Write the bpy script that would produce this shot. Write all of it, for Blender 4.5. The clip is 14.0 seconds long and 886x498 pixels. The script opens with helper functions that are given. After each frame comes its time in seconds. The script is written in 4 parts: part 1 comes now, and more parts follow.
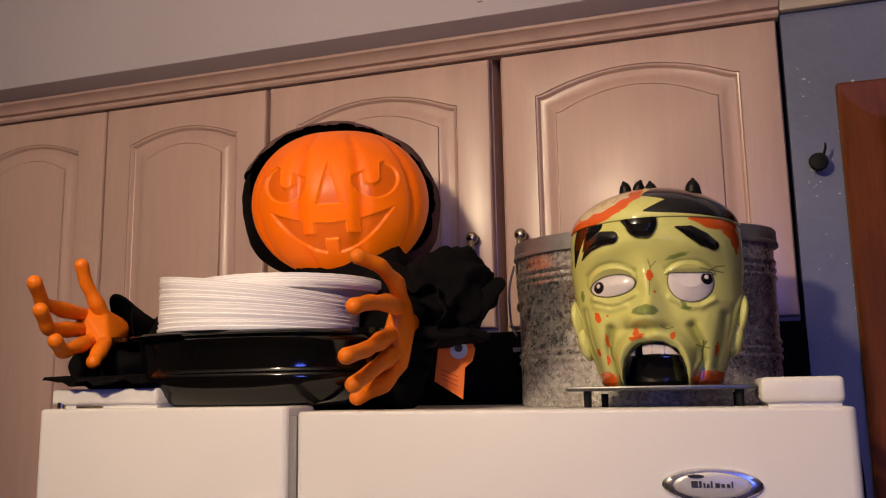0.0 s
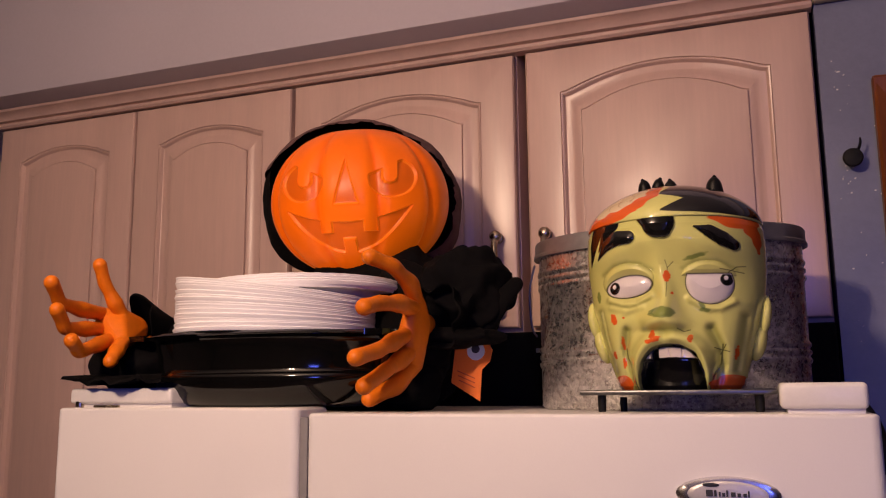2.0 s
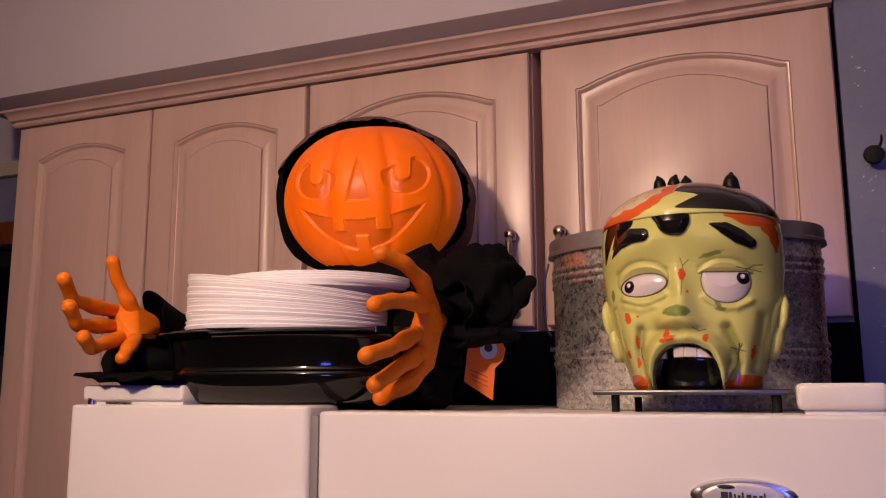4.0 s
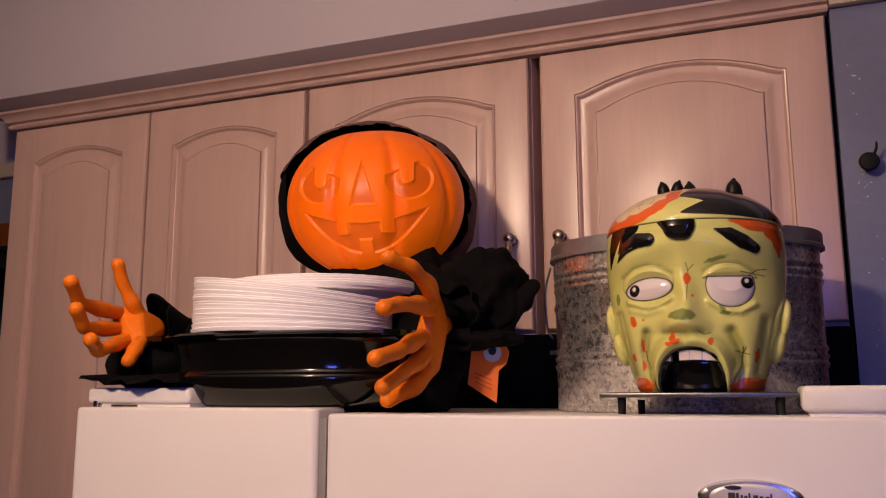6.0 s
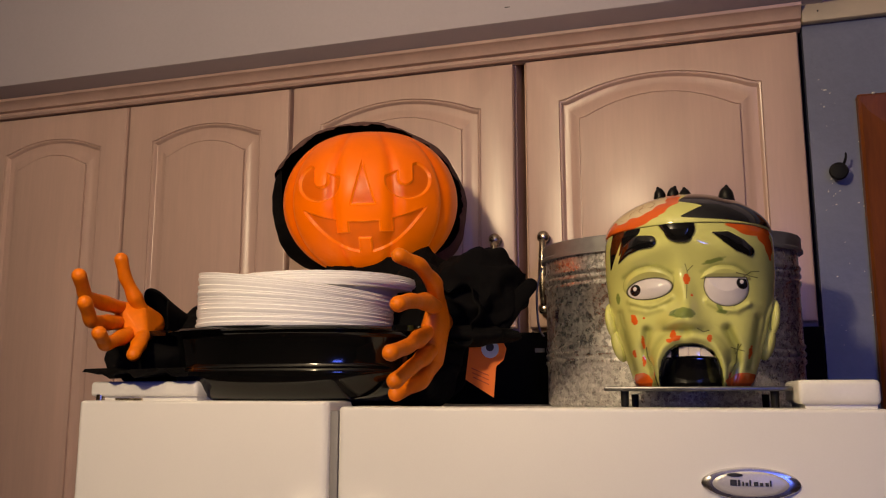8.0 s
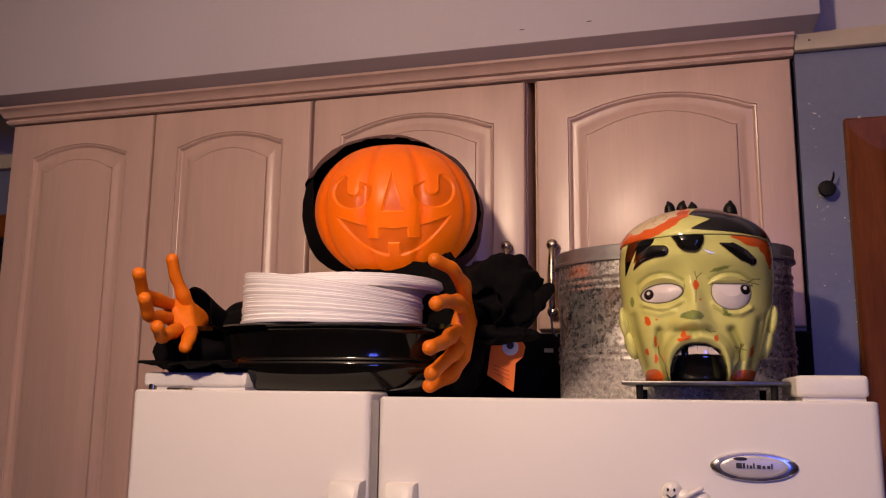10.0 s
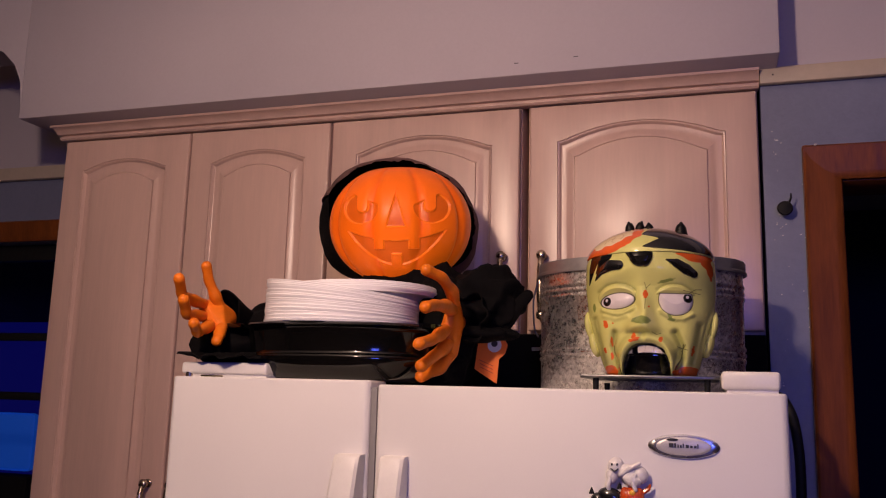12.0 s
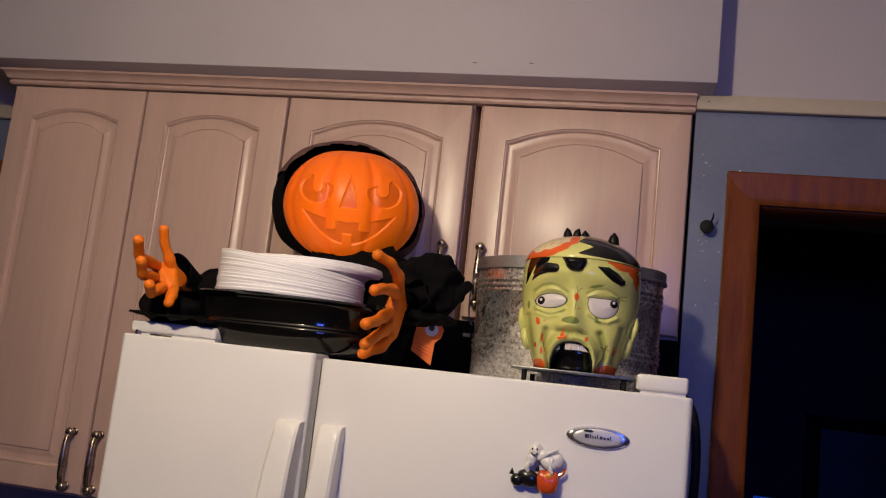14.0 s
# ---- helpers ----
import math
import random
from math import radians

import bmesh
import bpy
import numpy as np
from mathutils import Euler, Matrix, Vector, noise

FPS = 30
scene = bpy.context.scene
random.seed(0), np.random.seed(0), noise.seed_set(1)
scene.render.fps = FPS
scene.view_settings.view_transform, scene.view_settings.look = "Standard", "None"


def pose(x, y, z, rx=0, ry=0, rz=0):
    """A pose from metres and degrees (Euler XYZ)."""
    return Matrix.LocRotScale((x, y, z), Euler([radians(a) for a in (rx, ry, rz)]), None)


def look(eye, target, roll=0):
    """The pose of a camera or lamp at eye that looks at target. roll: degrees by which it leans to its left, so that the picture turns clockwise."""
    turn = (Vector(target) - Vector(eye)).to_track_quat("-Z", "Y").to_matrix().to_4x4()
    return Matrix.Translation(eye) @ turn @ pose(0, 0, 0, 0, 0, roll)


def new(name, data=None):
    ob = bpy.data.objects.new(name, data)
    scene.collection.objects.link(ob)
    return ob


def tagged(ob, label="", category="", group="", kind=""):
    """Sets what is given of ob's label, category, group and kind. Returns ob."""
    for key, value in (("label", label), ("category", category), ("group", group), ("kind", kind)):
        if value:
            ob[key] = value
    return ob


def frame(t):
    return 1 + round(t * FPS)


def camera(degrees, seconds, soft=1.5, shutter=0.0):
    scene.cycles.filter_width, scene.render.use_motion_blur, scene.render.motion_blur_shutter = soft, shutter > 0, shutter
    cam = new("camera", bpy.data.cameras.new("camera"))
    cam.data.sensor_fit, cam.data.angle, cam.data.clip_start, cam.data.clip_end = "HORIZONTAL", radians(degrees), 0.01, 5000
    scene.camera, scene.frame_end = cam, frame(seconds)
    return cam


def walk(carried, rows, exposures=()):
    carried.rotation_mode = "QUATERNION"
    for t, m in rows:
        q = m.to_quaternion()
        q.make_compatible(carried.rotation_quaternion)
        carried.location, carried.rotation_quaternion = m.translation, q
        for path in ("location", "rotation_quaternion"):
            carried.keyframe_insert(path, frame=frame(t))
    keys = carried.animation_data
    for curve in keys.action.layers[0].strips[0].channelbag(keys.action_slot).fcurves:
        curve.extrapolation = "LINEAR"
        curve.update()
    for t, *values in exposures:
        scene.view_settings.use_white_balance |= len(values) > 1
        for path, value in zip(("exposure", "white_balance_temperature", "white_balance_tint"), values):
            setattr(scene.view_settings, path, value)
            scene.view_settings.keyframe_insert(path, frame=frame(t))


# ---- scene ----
cam = camera(55.1, 14.0, soft=1.1)
METRES, EYE, TILT, LEAN, TURN = 0.86, 1.77, 0.0, 0.0, 17.6
ROWS = [
    (0.0, 0.0, 0.0, 0.0, 0.16, 9.4, 0.98),
    (0.5, 0.0297, 0.0221, 0.0053, 1.43, 9.26, 1.02),
    (1.0, 0.0413, 0.0316, 0.0073, 2.7, 9.73, 0.74),
    (1.5, 0.0416, 0.025, 0.0066, 2.78, 9.57, 0.6),
    (2.0, 0.0392, 0.0191, 0.0065, 3.0, 9.23, 0.56),
    (2.5, 0.0397, 0.024, 0.0088, 3.38, 9.24, 0.42),
    (3.0, 0.0463, 0.0305, 0.008, 3.66, 9.14, 0.33),
    (5.5, 0.0402, 0.0259, 0.0036, 4.57, 9.34, 0.24),
    (6.0, 0.0186, 0.0168, 0.0046, 3.19, 9.42, 0.22),
    (6.5, 0.0046, 0.0055, 0.0061, 1.6, 9.65, 0.43),
    (7.0, -0.0084, -0.0015, 0.002, 1.38, 9.58, 0.32),
    (7.5, -0.0388, -0.0126, -0.0016, 0.33, 9.42, 0.24),
    (10.0, -0.1498, -0.1351, -0.0245, -2.27, 9.87, -0.59),
    (10.5, -0.1035, -0.2214, -0.0369, -1.74, 9.96, -0.86),
    (11.0, -0.0196, -0.3217, -0.0483, -1.46, 9.59, -0.94),
    (11.5, -0.0047, -0.363, -0.0448, 0.44, 9.66, -1.31),
    (12.0, -0.091, -0.3697, -0.0423, -0.46, 9.84, -1.53),
    (12.5, -0.18, -0.3671, -0.0837, -4.45, 9.01, -1.71),
    (13.0, -0.2215, -0.3761, -0.084, -4.28, 7.77, -2.98),
    (13.5, -0.1911, -0.4249, -0.0677, -5.23, 7.72, -5.05),
    (14.0, -0.1472, -0.4741, -0.0319, -6.47, 8.44, -6.24),
]
walk(cam, [(t, pose(0, 0, EYE, TILT, LEAN, TURN) @ pose(METRES * x, METRES * y, METRES * z, 90 + pitch, roll, yaw)) for t, x, y, z, yaw, pitch, roll in ROWS],
     [(0.0, 0.02, 6200, -9), (1.5, -0.05, 6500, 6), (3.0, -0.05, 6500, 11), (5.5, -0.02, 6450, 11), (6.5, -0.1, 6500, 1), (7.5, -0.12, 6600, -16), (10.0, -0.05, 6350, 6), (11.5, -0.1, 6150, 13), (12.5, -0.08, 6150, 10), (13.0, -0.05, 6150, 4), (13.5, -0.08, 5800, -8), (14.0, -0.03, 5600, -14)])

# ---- world and light ----
world = bpy.data.worlds.new("world")
scene.world = world
world.use_nodes = True
world.node_tree.nodes["Background"].inputs[0].default_value = (0.10, 0.09, 0.30, 1)
world.node_tree.nodes["Background"].inputs[1].default_value = 0.006


def lamp(name, kind, m, energy, colour, size=0.1, size_y=None, spread=None):
    d = bpy.data.lights.new(name, kind)
    d.energy, d.color = energy, colour
    if kind == "AREA":
        d.size = size
        if size_y:
            d.shape, d.size_y = "RECTANGLE", size_y
        if spread:
            d.spread = radians(spread)
    else:
        d.shadow_soft_size = size
    ob = new(name, d)
    ob.matrix_world = m
    return ob


# the kitchen's ceiling bulb, and the blue screen light of the room behind the camera
lamp("pendant_bulb", "POINT", pose(-0.49, -0.16, 2.37), 49.5, (1.0, 0.67, 0.47), 0.045)
lamp("blue_screen_light", "AREA", look((0.62, -1.6, 1.90), (0.0, 1.2, 1.9)), 9.0, (0.12, 0.16, 1.0), 0.46, 0.30)


# ---- materials ----
def nodes_of(name):
    m = bpy.data.materials.new(name)
    m.use_nodes = True
    nt = m.node_tree
    return m, nt, nt.nodes["Principled BSDF"]


def coords(nt, scale=(1, 1, 1)):
    tc = nt.nodes.new("ShaderNodeTexCoord")
    mp = nt.nodes.new("ShaderNodeMapping")
    mp.inputs["Scale"].default_value = scale
    nt.links.new(tc.outputs["Object"], mp.inputs["Vector"])
    return mp.outputs["Vector"]


def noise_of(nt, vec, scale, detail=4, rough=0.55):
    n = nt.nodes.new("ShaderNodeTexNoise")
    n.inputs["Scale"].default_value = scale
    n.inputs["Detail"].default_value = detail
    n.inputs["Roughness"].default_value = rough
    nt.links.new(vec, n.inputs["Vector"])
    return n.outputs["Fac"]


def ramp_of(nt, fac, stops):
    r = nt.nodes.new("ShaderNodeValToRGB")
    els = r.color_ramp.elements
    while len(els) < len(stops):
        els.new(0.5)
    for e, (p, c) in zip(els, stops):
        e.position, e.color = p, (*c, 1)
    nt.links.new(fac, r.inputs["Fac"])
    return r.outputs["Color"]


def mix_of(nt, a, b, fac=0.5, mode="MULTIPLY"):
    m = nt.nodes.new("ShaderNodeMix")
    m.data_type, m.blend_type = "RGBA", mode
    m.inputs["Factor"].default_value = fac
    nt.links.new(a, m.inputs["A"])
    nt.links.new(b, m.inputs["B"])
    return m.outputs["Result"]


def bump_of(nt, bsdf, fac, strength, dist=0.002):
    b = nt.nodes.new("ShaderNodeBump")
    b.inputs["Strength"].default_value, b.inputs["Distance"].default_value = strength, dist
    nt.links.new(fac, b.inputs["Height"])
    nt.links.new(b.outputs["Normal"], bsdf.inputs["Normal"])


def shade(c, k):
    return tuple(min(1, v * k) for v in c)


def surface(name, colour, rough=0.5, metal=0.0, grain=60, stain=5, vary=0.12, bump=0.1, stretch=(1, 1, 1), coat=0.0, spec=0.5, coat_rough=0.08):
    """A surface with two scales of variation: broad stains and fine grain with relief."""
    m, nt, b = nodes_of(name)
    v = coords(nt, stretch)
    fine, broad = noise_of(nt, v, grain), noise_of(nt, v, stain, 3)
    c1 = ramp_of(nt, broad, [(0.3, shade(colour, 1 - vary)), (0.7, shade(colour, 1 + vary))])
    c2 = ramp_of(nt, fine, [(0.3, (1 - vary,) * 3), (0.7, (1, 1, 1))])
    nt.links.new(mix_of(nt, c1, c2, 0.8), b.inputs["Base Color"])
    rr = ramp_of(nt, broad, [(0.3, (rough * 0.85,) * 3), (0.7, (min(1, rough * 1.15),) * 3)])
    nt.links.new(rr, b.inputs["Roughness"])
    b.inputs["Metallic"].default_value = metal
    b.inputs["Coat Weight"].default_value = coat
    b.inputs["Coat Roughness"].default_value = coat_rough
    b.inputs["Specular IOR Level"].default_value = spec
    if bump:
        bump_of(nt, b, fine, bump)
    return m


def glow(name, colour, strength):
    m, nt, b = nodes_of(name)
    b.inputs["Base Color"].default_value = (*colour, 1)
    b.inputs["Emission Color"].default_value = (*colour, 1)
    b.inputs["Emission Strength"].default_value = strength
    return m


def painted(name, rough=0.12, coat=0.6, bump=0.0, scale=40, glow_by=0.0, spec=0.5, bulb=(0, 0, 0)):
    """Hand-painted colours, carried by the mesh's own colour layer; glow_by makes the shell emit, fading away from an
    imagined bulb point.
    """
    m, nt, b = nodes_of(name)
    a = nt.nodes.new("ShaderNodeVertexColor")
    a.layer_name = "paint"
    f = noise_of(nt, coords(nt), scale)
    c = ramp_of(nt, f, [(0.3, (0.9, 0.9, 0.9)), (0.7, (1, 1, 1))])
    col = mix_of(nt, a.outputs["Color"], c, 1.0)
    nt.links.new(col, b.inputs["Base Color"])
    b.inputs["Roughness"].default_value = rough
    b.inputs["Coat Weight"].default_value = coat
    b.inputs["Coat Roughness"].default_value = 0.05
    b.inputs["Specular IOR Level"].default_value = spec
    if bump:
        bump_of(nt, b, f, bump)
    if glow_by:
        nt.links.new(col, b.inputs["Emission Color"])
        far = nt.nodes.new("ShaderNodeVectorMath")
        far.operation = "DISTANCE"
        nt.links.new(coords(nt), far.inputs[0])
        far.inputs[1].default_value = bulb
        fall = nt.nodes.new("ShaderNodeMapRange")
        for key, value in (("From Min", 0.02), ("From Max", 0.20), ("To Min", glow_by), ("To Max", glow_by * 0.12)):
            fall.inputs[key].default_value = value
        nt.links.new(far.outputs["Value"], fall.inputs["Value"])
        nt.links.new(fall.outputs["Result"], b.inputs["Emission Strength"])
    return m


WOOD = surface("pickled_wood", (0.61, 0.43, 0.35), 0.34, grain=30, stain=3, vary=0.07, bump=0.05, stretch=(6, 6, 0.5), coat=0.34, coat_rough=0.30)
WHITE_WALL = surface("white_wall_paint", (0.49, 0.45, 0.48), 0.75, grain=160, stain=2.5, vary=0.04, bump=0.12)
GREY_WALL = surface("grey_blue_wall_paint", (0.18, 0.20, 0.29), 0.42, grain=90, stain=6, vary=0.10, bump=0.35)
TRIM = surface("cream_trim_paint", (0.46, 0.39, 0.30), 0.5, grain=80, stain=5, vary=0.08, bump=0.1)
BROWN_WOOD = surface("stained_wood", (0.19, 0.052, 0.009), 0.45, grain=40, stain=6, vary=0.30, bump=0.12, stretch=(6, 6, 0.6), spec=0.3)
ENAMEL = surface("white_fridge_enamel", (0.73, 0.71, 0.69), 0.46, grain=700, stain=3, vary=0.02, bump=0.05)
CAP = surface("white_plastic", (0.76, 0.74, 0.70), 0.35, grain=300, stain=20, vary=0.04, bump=0.04)
GASKET = surface("grey_gasket", (0.10, 0.10, 0.10), 0.7, vary=0.1)
BLACK_ENAMEL = surface("black_enamel", (0.003, 0.003, 0.003), 0.10, grain=30, stain=8, vary=0.2, bump=0.03, coat=0.1)
BLACK_CARD = surface("recess_black", (0.003, 0.003, 0.003), 0.8, vary=0.2, spec=0.1)
CLOTH = surface("black_cloth", (0.0045, 0.004, 0.0045), 0.92, grain=600, stain=30, vary=0.3, bump=0.6, spec=0.08)
PAPER = surface("white_paper_board", (0.86, 0.84, 0.84), 0.65, grain=200, stain=15, vary=0.03, bump=0.05)
STEEL = surface("dull_nickel", (0.52, 0.44, 0.34), 0.27, metal=1.0, grain=120, stain=30, vary=0.2, bump=0.05)
DARK_STEEL = surface("dark_steel", (0.16, 0.16, 0.165), 0.38, metal=1.0, grain=200, stain=20, vary=0.25, bump=0.08)
RUBBER = surface("black_rubber", (0.006, 0.006, 0.006), 0.6, vary=0.2, spec=0.25)
BACK_WALL = surface("unseen_wall_darkness", (0.16, 0.13, 0.12), 0.8, vary=0.1)
CEIL = surface("ceiling_paint", (0.7, 0.68, 0.66), 0.9, vary=0.03)
FLOOR = surface("floor_tile", (0.16, 0.12, 0.10), 0.5, vary=0.1)
DARK_ROOM = surface("room_darkness_blue", (0.045, 0.06, 0.10), 0.8, vary=0.15)


def galvanised():
    m, nt, b = nodes_of("galvanised_steel")
    v = coords(nt)
    vo = nt.nodes.new("ShaderNodeTexVoronoi")
    vo.inputs["Scale"].default_value = 240
    n = noise_of(nt, v, 130, 6, 0.75)
    nt.links.new(v, vo.inputs["Vector"])
    c1 = ramp_of(nt, vo.outputs["Color"], [(0.15, (0.58, 0.565, 0.54)), (0.85, (0.95, 0.93, 0.89))])
    c2 = ramp_of(nt, n, [(0.38, (0.68, 0.68, 0.68)), (0.58, (1, 1, 1))])
    nt.links.new(mix_of(nt, c1, c2, 1.0), b.inputs["Base Color"])
    nt.links.new(ramp_of(nt, n, [(0.4, (0.22,) * 3), (0.6, (0.40,) * 3)]), b.inputs["Roughness"])
    b.inputs["Metallic"].default_value = 0.9
    bump_of(nt, b, vo.outputs["Distance"], 0.03)
    return m


ZINC = galvanised()

# ---- building helpers ----
BASE = {}


def thing(name, at, label, category, group="", kind=""):
    ob = new(name)
    ob.empty_display_size = 0.02
    ob.location = at
    BASE[ob.name] = Vector(at)
    return tagged(ob, label, category, group, kind)


def mesh_of(name, bm, mats, smooth=True, angle=40):
    bmesh.ops.recalc_face_normals(bm, faces=bm.faces)
    me = bpy.data.meshes.new(name)
    bm.to_mesh(me)
    bm.free()
    for m in mats if isinstance(mats, (list, tuple)) else [mats]:
        me.materials.append(m)
    if smooth:
        me.polygons.foreach_set("use_smooth", [True] * len(me.polygons))
        me.set_sharp_from_angle(angle=radians(angle))
    return me


def part(name, bm, material, parent, label="", angle=40):
    """Links a bmesh, built in world metres, as one mesh under a thing or part."""
    at = BASE[parent.name]
    bmesh.ops.translate(bm, verts=bm.verts, vec=-at)
    ob = new(name, mesh_of(name, bm, material, angle=angle))
    ob.parent = parent
    BASE[ob.name] = at
    return tagged(ob, label)


def solid(name, bm, material, label, category, group="", kind="", angle=40, at=None):
    """A top-level thing that is one mesh."""
    if at is None:
        lo = [min(v.co[i] for v in bm.verts) for i in range(3)]
        hi = [max(v.co[i] for v in bm.verts) for i in range(3)]
        at = Vector(((lo[0] + hi[0]) / 2, (lo[1] + hi[1]) / 2, lo[2]))
    at = Vector(at)
    bmesh.ops.translate(bm, verts=bm.verts, vec=-at)
    ob = new(name, mesh_of(name, bm, material, angle=angle))
    ob.location = at
    BASE[ob.name] = at
    return tagged(ob, label, category, group, kind)


def box(x0, x1, y0, y1, z0, z1, bevel=0.0, seg=2, bm=None):
    out = bm or bmesh.new()
    t = bmesh.new()
    bmesh.ops.create_cube(t, size=1)
    for v in t.verts:
        v.co = Vector(((x0 + x1) / 2 + v.co.x * (x1 - x0), (y0 + y1) / 2 + v.co.y * (y1 - y0), (z0 + z1) / 2 + v.co.z * (z1 - z0)))
    if bevel:
        bmesh.ops.bevel(t, geom=t.edges[:], offset=bevel, segments=seg, profile=0.5, affect="EDGES")
    return join(out, t)


def join(bm, other, mat=None):
    idx = {}
    for v in other.verts:
        idx[v] = bm.verts.new(v.co)
    for f in other.faces:
        try:
            g = bm.faces.new([idx[v] for v in f.verts])
            g.material_index = f.material_index if mat is None else mat
        except ValueError:
            pass
    other.free()
    return bm


def loft(rings, closed=True, cap=(True, True), bm=None, mat=0):
    """Skin over rings of equal length."""
    bm = bm or bmesh.new()
    vs = [[bm.verts.new(p) for p in r] for r in rings]
    n = len(rings[0])
    for a, b in zip(vs, vs[1:]):
        for i in range(n if closed else n - 1):
            j = (i + 1) % n
            bm.faces.new((a[i], a[j], b[j], b[i])).material_index = mat
    if cap[0]:
        bm.faces.new(vs[0][::-1]).material_index = mat
    if cap[1]:
        bm.faces.new(vs[-1]).material_index = mat
    return bm


def revolve(profile, c=(0, 0, 0), n=64, sx=1.0, sy=1.0, cap=(True, True), bm=None, mat=0):
    """profile: (radius, height) pairs turned about the vertical through c."""
    rings = [[(c[0] + sx * r * math.cos(2 * math.pi * i / n), c[1] + sy * r * math.sin(2 * math.pi * i / n), c[2] + z) for i in range(n)] for r, z in profile]
    return loft(rings, True, cap, bm, mat)


def smooth_path(pts, per=8):
    out = []
    P = [Vector(p) for p in pts]
    for i in range(len(P) - 1):
        a, b, c, d = P[max(0, i - 1)], P[i], P[i + 1], P[min(len(P) - 1, i + 2)]
        for k in range(per):
            t = k / per
            out.append(0.5 * ((2 * b) + (c - a) * t + (2 * a - 5 * b + 4 * c - d) * t * t + (3 * b - a - 3 * c + d) * t ** 3))
    return out + [P[-1]]


def tube(pts, radii, n=12, per=6, bm=None, mat=0, round_end=True, flat=(1, 1)):
    """A round bar along a smooth path; radii given at the control points."""
    path = smooth_path(pts, per)
    m = len(path)
    rs = [float(r) for r in np.interp(np.linspace(0, len(pts) - 1, m), range(len(pts)), radii)]
    up = Vector((0, 0, 1)) if abs((path[1] - path[0]).normalized().z) < 0.9 else Vector((0, 1, 0))
    rings = []
    side = None
    for i, p in enumerate(path):
        d = (path[min(m - 1, i + 1)] - path[max(0, i - 1)]).normalized()
        side = d.cross(up).normalized() if side is None else (side - d * side.dot(d)).normalized()
        w = side.cross(d)
        rings.append([p + rs[i] * (flat[0] * side * math.cos(2 * math.pi * k / n) + flat[1] * w * math.sin(2 * math.pi * k / n)) for k in range(n)])
    if round_end:
        for end in (0, -1):
            d = (path[end] - path[1 if end == 0 else -2]).normalized()
            r, c = rs[end], path[end]
            base = rings[end]
            extra = [[c + (q - c) * math.cos(a) + d * r * math.sin(a) for q in base] for a in (0.5, 1.0, 1.35)]
            rings = extra[::-1] + rings if end == 0 else rings + extra
    return loft(rings, True, (True, True), bm, mat)


def blob(c, r, rot=(0, 0, 0), seg=16, ring=10, bm=None, mat=0):
    t = bmesh.new()
    bmesh.ops.create_uvsphere(t, u_segments=seg, v_segments=ring, radius=1)
    m = pose(*c, *rot) @ Matrix.Diagonal((*r, 1))
    bmesh.ops.transform(t, matrix=m, verts=t.verts)
    return join(bm or bmesh.new(), t, mat)


def wall_with_hole(x0, x1, y0, y1, z0, z1, hx0, hx1, hz0, hz1):
    bm = box(x0, hx0, y0, y1, z0, z1)
    box(hx1, x1, y0, y1, z0, z1, bm=bm)
    box(hx0, hx1, y0, y1, hz1, z1, bm=bm)
    if hz0 > z0:
        box(hx0, hx1, y0, y1, z0, hz0, bm=bm)
    return bm


# ---- structure ----
CEILING = 2.78
solid("floor", box(-3.6, 3.2, -2.6, 4.6, -0.1, 0.0), FLOOR, "brown tiled kitchen floor", "floor", kind="structure")
solid("ceiling", box(-3.6, 3.2, -2.6, 4.6, CEILING, CEILING + 0.1), CEIL, "plain white painted ceiling", "ceiling", kind="structure")
# unseen walls, coloured dark so that glossy things mirror a dark room
solid("wall_south", box(-3.6, 3.2, -2.7, -2.6, 0, CEILING), BACK_WALL, "plain unseen wall behind, dark brown to keep reflections dark", "wall", kind="structure")
solid("wall_east", box(3.2, 3.3, -2.6, 4.6, 0, CEILING), BACK_WALL, "plain unseen side wall, dark brown to keep reflections dark", "wall", kind="structure")
solid("wall_west", box(-3.7, -3.6, -2.6, 4.6, 0, CEILING), BACK_WALL, "plain unseen side wall, dark brown to keep reflections dark", "wall", kind="structure")
# the unlit rooms' darkness is put into this wall's colour
solid("wall_far", box(-3.6, 3.2, 4.6, 4.7, 0, CEILING), DARK_ROOM, "far wall of the unlit rooms behind, their darkness put into its colour", "wall", kind="structure")
# the back wall with the window beside the cabinets
W0, W1, WZ0, WZ1 = -3.0, -1.72, 1.05, 2.168
back = solid("wall_north", wall_with_hole(-3.6, 0.16, 1.75, 1.87, 0, 2.37, W0, W1, WZ0, WZ1), GREY_WALL, "grey-blue painted kitchen wall with a window", "wall", kind="structure")
solid("wall_north_upper", box(-3.6, 0.16, 1.745, 1.87, 2.37, CEILING), WHITE_WALL, "white painted upper wall above the trim", "wall", kind="structure")
solid("trim_west", box(-3.6, -1.58, 1.725, 1.745, 2.36, 2.40, 0.003), TRIM, "cream painted wooden picture rail", "trim", kind="structure")
# the nearer wall with the dark doorway
D0, D1, DZ = 0.262, 1.10, 2.185
solid("wall_doorway", wall_with_hole(0.1365, 3.2, 1.43, 1.55, 0, 2.372, D0, D1, 0, DZ), GREY_WALL, "grey-blue painted wall with chipped white specks round the doorway", "wall", kind="structure")
solid("wall_doorway_upper", box(0.1365, 3.2, 1.425, 1.55, 2.372, CEILING), WHITE_WALL, "white painted upper wall above the trim", "wall", kind="structure")
solid("wall_return", box(0.1365, 0.19, 1.55, 1.87, 0, CEILING), GREY_WALL, "grey-blue painted wall return beside the cabinets", "wall", kind="structure")
